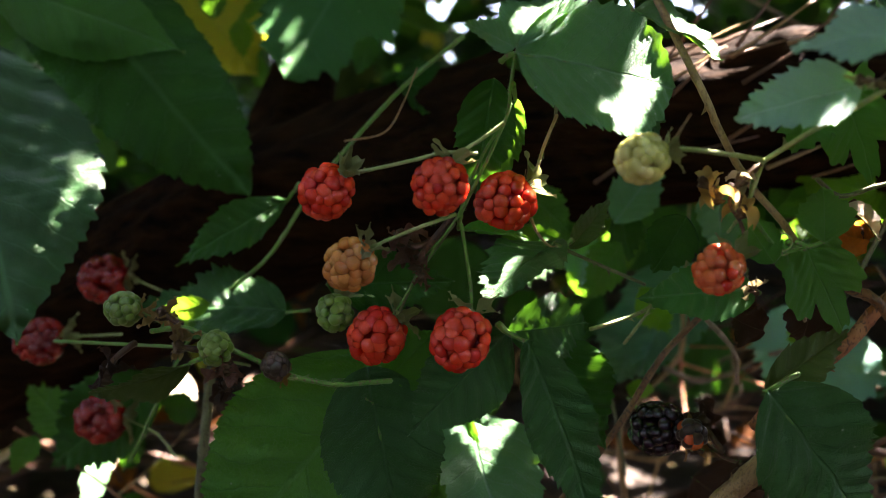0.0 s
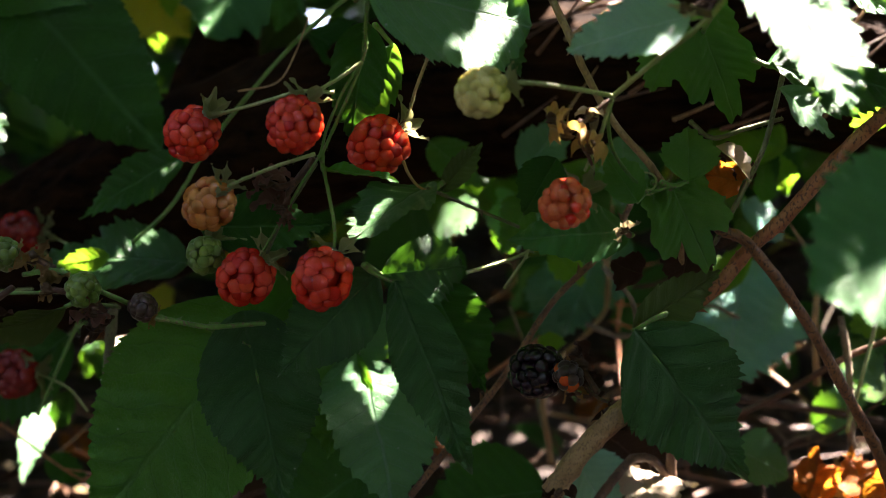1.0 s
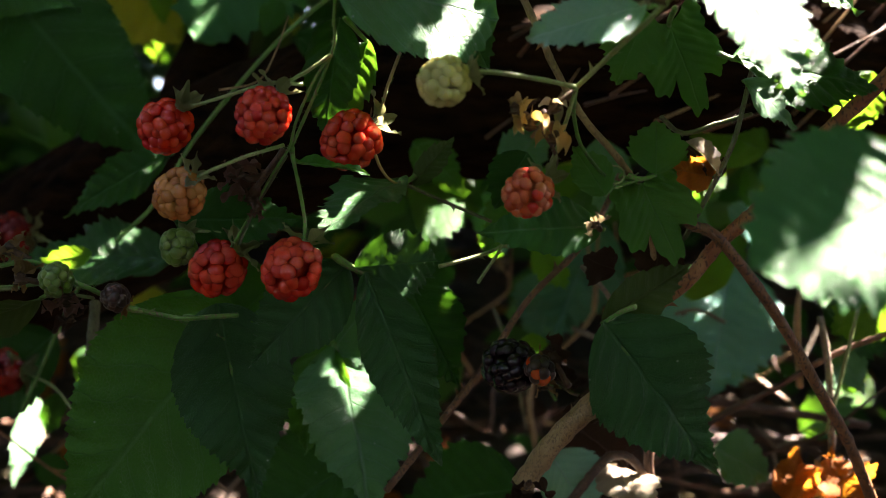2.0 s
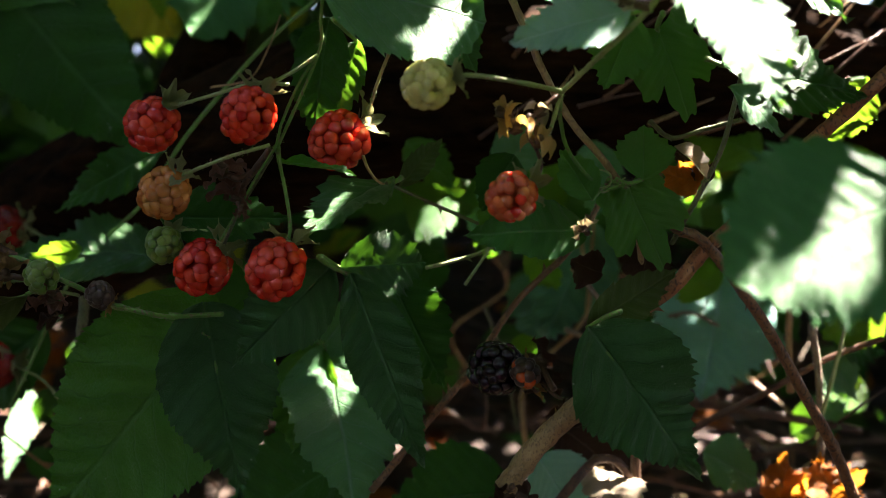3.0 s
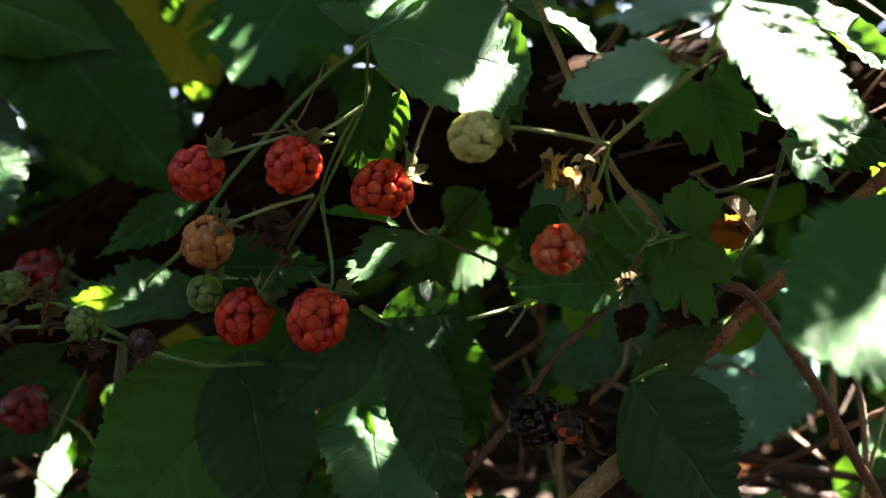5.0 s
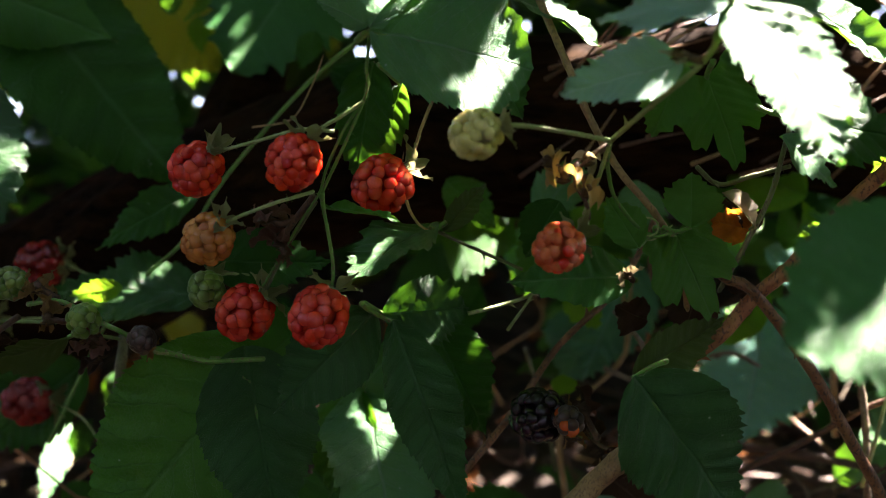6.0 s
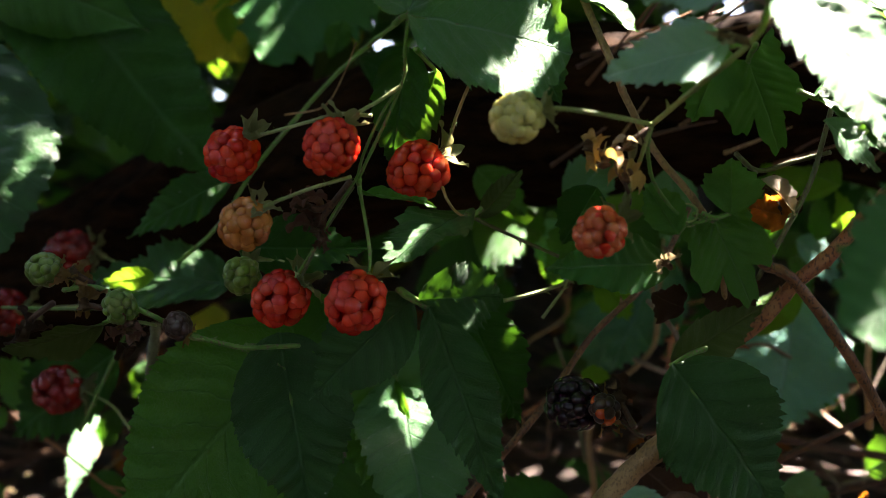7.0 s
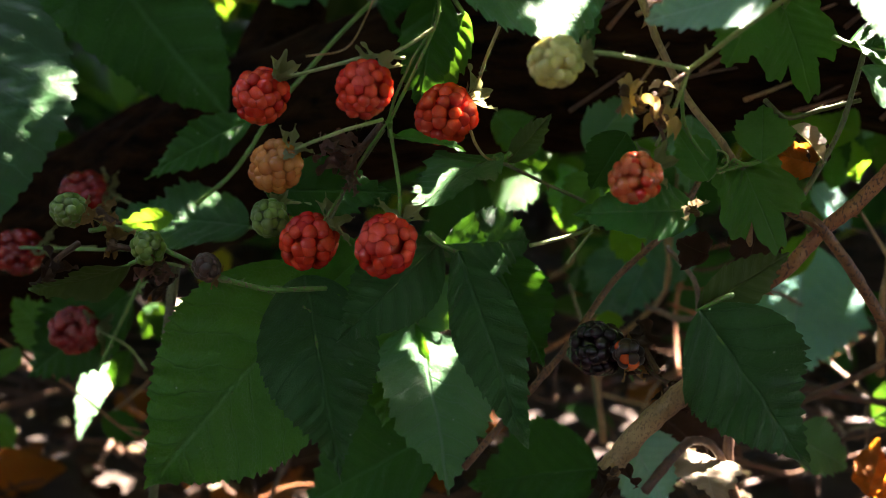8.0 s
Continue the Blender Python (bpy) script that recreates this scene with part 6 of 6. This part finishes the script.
cane([(0.0351, 0.2860, 0.2894), (0.0365, 0.3001, 0.2835), (0.0405, 0.3102, 0.2752), (0.0501, 0.3183, 0.2666), (0.0577, 0.3174, 0.2676)], 0.00056, 0.00044, "green", "green stem to the lobed leaves", prickles=0)
cane([(0.0170, 0.3330, 0.3420), (0.0235, 0.3250, 0.3240), (0.0297, 0.3199, 0.3084), (0.0337, 0.3200, 0.2991), (0.0417, 0.3201, 0.2850), (0.0528, 0.3203, 0.2718), (0.0627, 0.3355, 0.2585), (0.0702, 0.3607, 0.2355)], 0.00113, 0.00097, "tan", "tan pinkish bramble stem crossing the log", prickles=3)
cane([(-0.0271, 0.3026, 0.3005), (-0.0319, 0.3036, 0.2936), (-0.0368, 0.3057, 0.2833), (-0.0390, 0.3077, 0.2766), (-0.0448, 0.3118, 0.2684), (-0.0514, 0.3158, 0.2576), (-0.0564, 0.3178, 0.2498)], 0.00039, 0.00033, "green", "green hairy fruiting stem", prickles=0)
cane([(-0.0249, 0.2925, 0.3172), (-0.0259, 0.2975, 0.3090), (-0.0271, 0.3026, 0.3005), (-0.0384, 0.3087, 0.2767)], 0.00044, 0.00044, "green", "upper part of the fruiting stem", prickles=0)
cane([(-0.0322, 0.4193, 0.3415), (-0.0567, 0.4193, 0.3207), (-0.0863, 0.4244, 0.2879), (-0.1039, 0.4295, 0.2628), (-0.1320, 0.4395, 0.2368), (-0.1609, 0.4498, 0.1831)], 0.00085, 0.00070, "green", "long straight green stem slanting behind the berries", prickles=5)
cane([(-0.0099, 0.3347, 0.3051), (-0.0083, 0.3346, 0.3153), (-0.0091, 0.3295, 0.3241), (-0.0152, 0.3194, 0.3378)], 0.00048, 0.00048, "olive", "bristly thin stem from the leaf cluster", prickles=10, size=0.0012)
cane([(-0.0170, 0.3349, 0.2758), (-0.0153, 0.3339, 0.2717), (-0.0120, 0.3339, 0.2680), (-0.0059, 0.3350, 0.2664)], 0.00049, 0.00033, "tan", "curled dry tan tendril by a berry", prickles=0, knots=0)
cane([(-0.0103, 0.3320, 0.2680), (0.0012, 0.3351, 0.2629), (0.0170, 0.3402, 0.2561)], 0.00049, 0.00049, "olive", "thin olive stem with tiny prickles", prickles=3, size=0.0015)
cane([(0.0014, 0.3452, 0.2427), (0.0099, 0.3483, 0.2447), (0.0194, 0.3523, 0.2477), (0.0257, 0.3563, 0.2519)], 0.00064, 0.00051, "lime", "pale sunlit stem stub with prickles", prickles=9, size=0.0022)
cane([(0.0136, 0.3563, 0.2370), (0.0194, 0.3523, 0.2459), (0.0211, 0.3523, 0.2494)], 0.00051, 0.00038, "lime", "short pale side shoot on a stem", prickles=2)
cane([(-0.0163, 0.3757, 0.1676), (0.0001, 0.3787, 0.1874), (0.0167, 0.3826, 0.2073), (0.0319, 0.3875, 0.2291), (0.0485, 0.3925, 0.2446), (0.0579, 0.3984, 0.2561), (0.0675, 0.4104, 0.2721)], 0.00124, 0.00105, "rust", "speckled rusty brown bramble cane", prickles=6)
cane([(0.0245, 0.3309, 0.1790), (0.0355, 0.3288, 0.1941), (0.0478, 0.3258, 0.2062), (0.0511, 0.3268, 0.2106)], 0.00336, 0.00304, "tan", "thick tan broken cane stub", prickles=3)
cane([(0.0506, 0.3457, 0.2127), (0.0598, 0.3407, 0.2260), (0.0736, 0.3357, 0.2373), (0.0833, 0.3336, 0.2492), (0.0933, 0.3306, 0.2588), (0.1073, 0.3246, 0.2764), (0.1192, 0.3185, 0.2887), (0.1352, 0.3125, 0.3051)], 0.00218, 0.00210, "red", "thick reddish speckled cane", prickles=6)
cane([(0.0648, 0.3254, 0.2634), (0.0739, 0.3305, 0.2551), (0.0828, 0.3316, 0.2503), (0.1014, 0.3409, 0.2288), (0.1182, 0.3512, 0.2041), (0.1316, 0.3594, 0.1836), (0.1511, 0.3818, 0.1511)], 0.00152, 0.00186, "rust", "dark brown cane crossing the reddish one", prickles=6)
cane([(0.0898, 0.4714, 0.1543), (0.1103, 0.4614, 0.1726), (0.1343, 0.4514, 0.1879), (0.1549, 0.4414, 0.2026), (0.1744, 0.4315, 0.2126)], 0.00154, 0.00110, "brown", "thin brown twig with side buds", prickles=4)
cane([(0.1259, 0.5616, 0.1672), (0.1533, 0.5617, 0.1641), (0.1808, 0.5619, 0.1594), (0.2165, 0.5622, 0.1529)], 0.00247, 0.00219, "brown", "dead brown stem lying across", prickles=0)
cane([(0.1470, 0.4313, 0.2186), (0.1521, 0.4365, 0.1969), (0.1552, 0.4417, 0.1660)], 0.00128, 0.00149, "grey", "pale dead upright stem over litter", prickles=2)
cane([(0.1580, 0.4213, 0.2238), (0.1538, 0.4265, 0.1984), (0.1495, 0.4316, 0.1745)], 0.00061, 0.00077, "lime", "thin hairy yellow green upright stem", prickles=0)
cane([(0.0676, 0.3403, 0.2868), (0.0738, 0.3383, 0.2817), (0.0832, 0.3364, 0.2842), (0.0933, 0.3344, 0.2869)], 0.00073, 0.00061, "olive", "olive twig under the sunlit leaf", prickles=2)
cane([(0.0937, 0.3303, 0.3057), (0.0903, 0.3324, 0.2896), (0.0874, 0.3334, 0.2783), (0.0813, 0.3345, 0.2652), (0.0737, 0.3366, 0.2504)], 0.00073, 0.00073, "olive", "slender olive stem past the dead leaf", prickles=4, size=0.0015)
cane([(0.0550, 0.4206, 0.2394), (0.0654, 0.4207, 0.2271), (0.0684, 0.4258, 0.2143)], 0.00103, 0.00083, "grey", "pale dead stem piece among leaves", prickles=0)
cane([(-0.1247, 0.3295, 0.2448), (-0.1133, 0.3245, 0.2459), (-0.1027, 0.3216, 0.2411), (-0.0938, 0.3237, 0.2366), (-0.0925, 0.3258, 0.2345), (-0.0850, 0.3278, 0.2319), (-0.0769, 0.3299, 0.2297), (-0.0715, 0.3309, 0.2290), (-0.0573, 0.3330, 0.2297)], 0.00073, 0.00073, "green", "green stem carrying the small berries", prickles=4, size=0.0018)
cane([(-0.1794, 0.4193, 0.2332), (-0.1436, 0.3794, 0.2359), (-0.1185, 0.3446, 0.2386), (-0.1027, 0.3216, 0.2406)], 0.00053, 0.00053, "green", "thin green stem from the shade", prickles=0)
cane([(-0.1230, 0.4200, 0.2281), (-0.1259, 0.4237, 0.2089), (-0.1296, 0.4268, 0.1788), (-0.1344, 0.4340, 0.1338), (-0.1419, 0.4508, 0.0830)], 0.00189, 0.00173, "olive", "stringy dried upright stem", prickles=0)
cane([(-0.0770, 0.3409, 0.2289), (-0.0736, 0.3409, 0.2264), (-0.0675, 0.3420, 0.2248)], 0.00037, 0.00037, "green", "short green stalk joining two leaves", prickles=0, knots=0)
cane([(-0.0746, 0.6385, 0.4027), (-0.0870, 0.6386, 0.3838), (-0.1041, 0.6486, 0.3697), (-0.1285, 0.6583, 0.3873), (-0.1353, 0.6580, 0.4260)], 0.00223, 0.00191, "brown", "arched dark twig high among the leaves", prickles=0)
cane([(-0.0744, 0.4057, 0.3031), (-0.0606, 0.4034, 0.3058), (-0.0537, 0.4015, 0.3162), (-0.0491, 0.3996, 0.3276)], 0.00034, 0.00026, "tan", "thin dry pale tendril by the stem", prickles=0, knots=0)
cane([(0.0448, 0.3888, 0.1580), (0.0568, 0.3948, 0.1705), (0.0632, 0.3981, 0.1738), (0.0715, 0.4000, 0.1696), (0.0810, 0.4040, 0.1489)], 0.00175, 0.00136, "brown", "bent brown twig near the ground", prickles=2)
cane([(0.0749, 0.4014, 0.1912), (0.0758, 0.4024, 0.1732), (0.0761, 0.4039, 0.1487)], 0.00177, 0.00177, "brown", "upright dead brown twig over litter", prickles=2)
cane([(0.0265, 0.4206, 0.2104), (0.0420, 0.4308, 0.1946), (0.0468, 0.4359, 0.1875)], 0.00062, 0.00047, "green", "thin green shoot over the litter", prickles=0)
cane([(0.0276, 0.5006, 0.2180), (0.0368, 0.5059, 0.1905), (0.0424, 0.5111, 0.1623)], 0.00092, 0.00073, "olive", "thin upright olive stem over the litter", prickles=0)
cane([(0.0439, 0.3177, 0.2671), (0.0492, 0.3175, 0.2663), (0.0522, 0.3175, 0.2672), (0.0525, 0.3176, 0.2700), (0.0497, 0.3177, 0.2713), (0.0472, 0.3177, 0.2694), (0.0481, 0.3176, 0.2669), (0.0511, 0.3184, 0.2652), (0.0573, 0.3214, 0.2694)], 0.00030, 0.00025, "lime", "thin green tendril curled into a ring", prickles=0, knots=0)

# dead twigs tangled behind and below
brush(17, (0.13, 0.46, 0.10), (0.30, 0.72, 0.24), 14)
brush(18, (0.02, 0.52, 0.08), (0.16, 0.85, 0.22), 12)
brush(19, (-0.20, 0.52, 0.06), (-0.06, 0.85, 0.20), 10)
brush(20, (0.10, 0.48, 0.26), (0.26, 0.70, 0.40), 8)
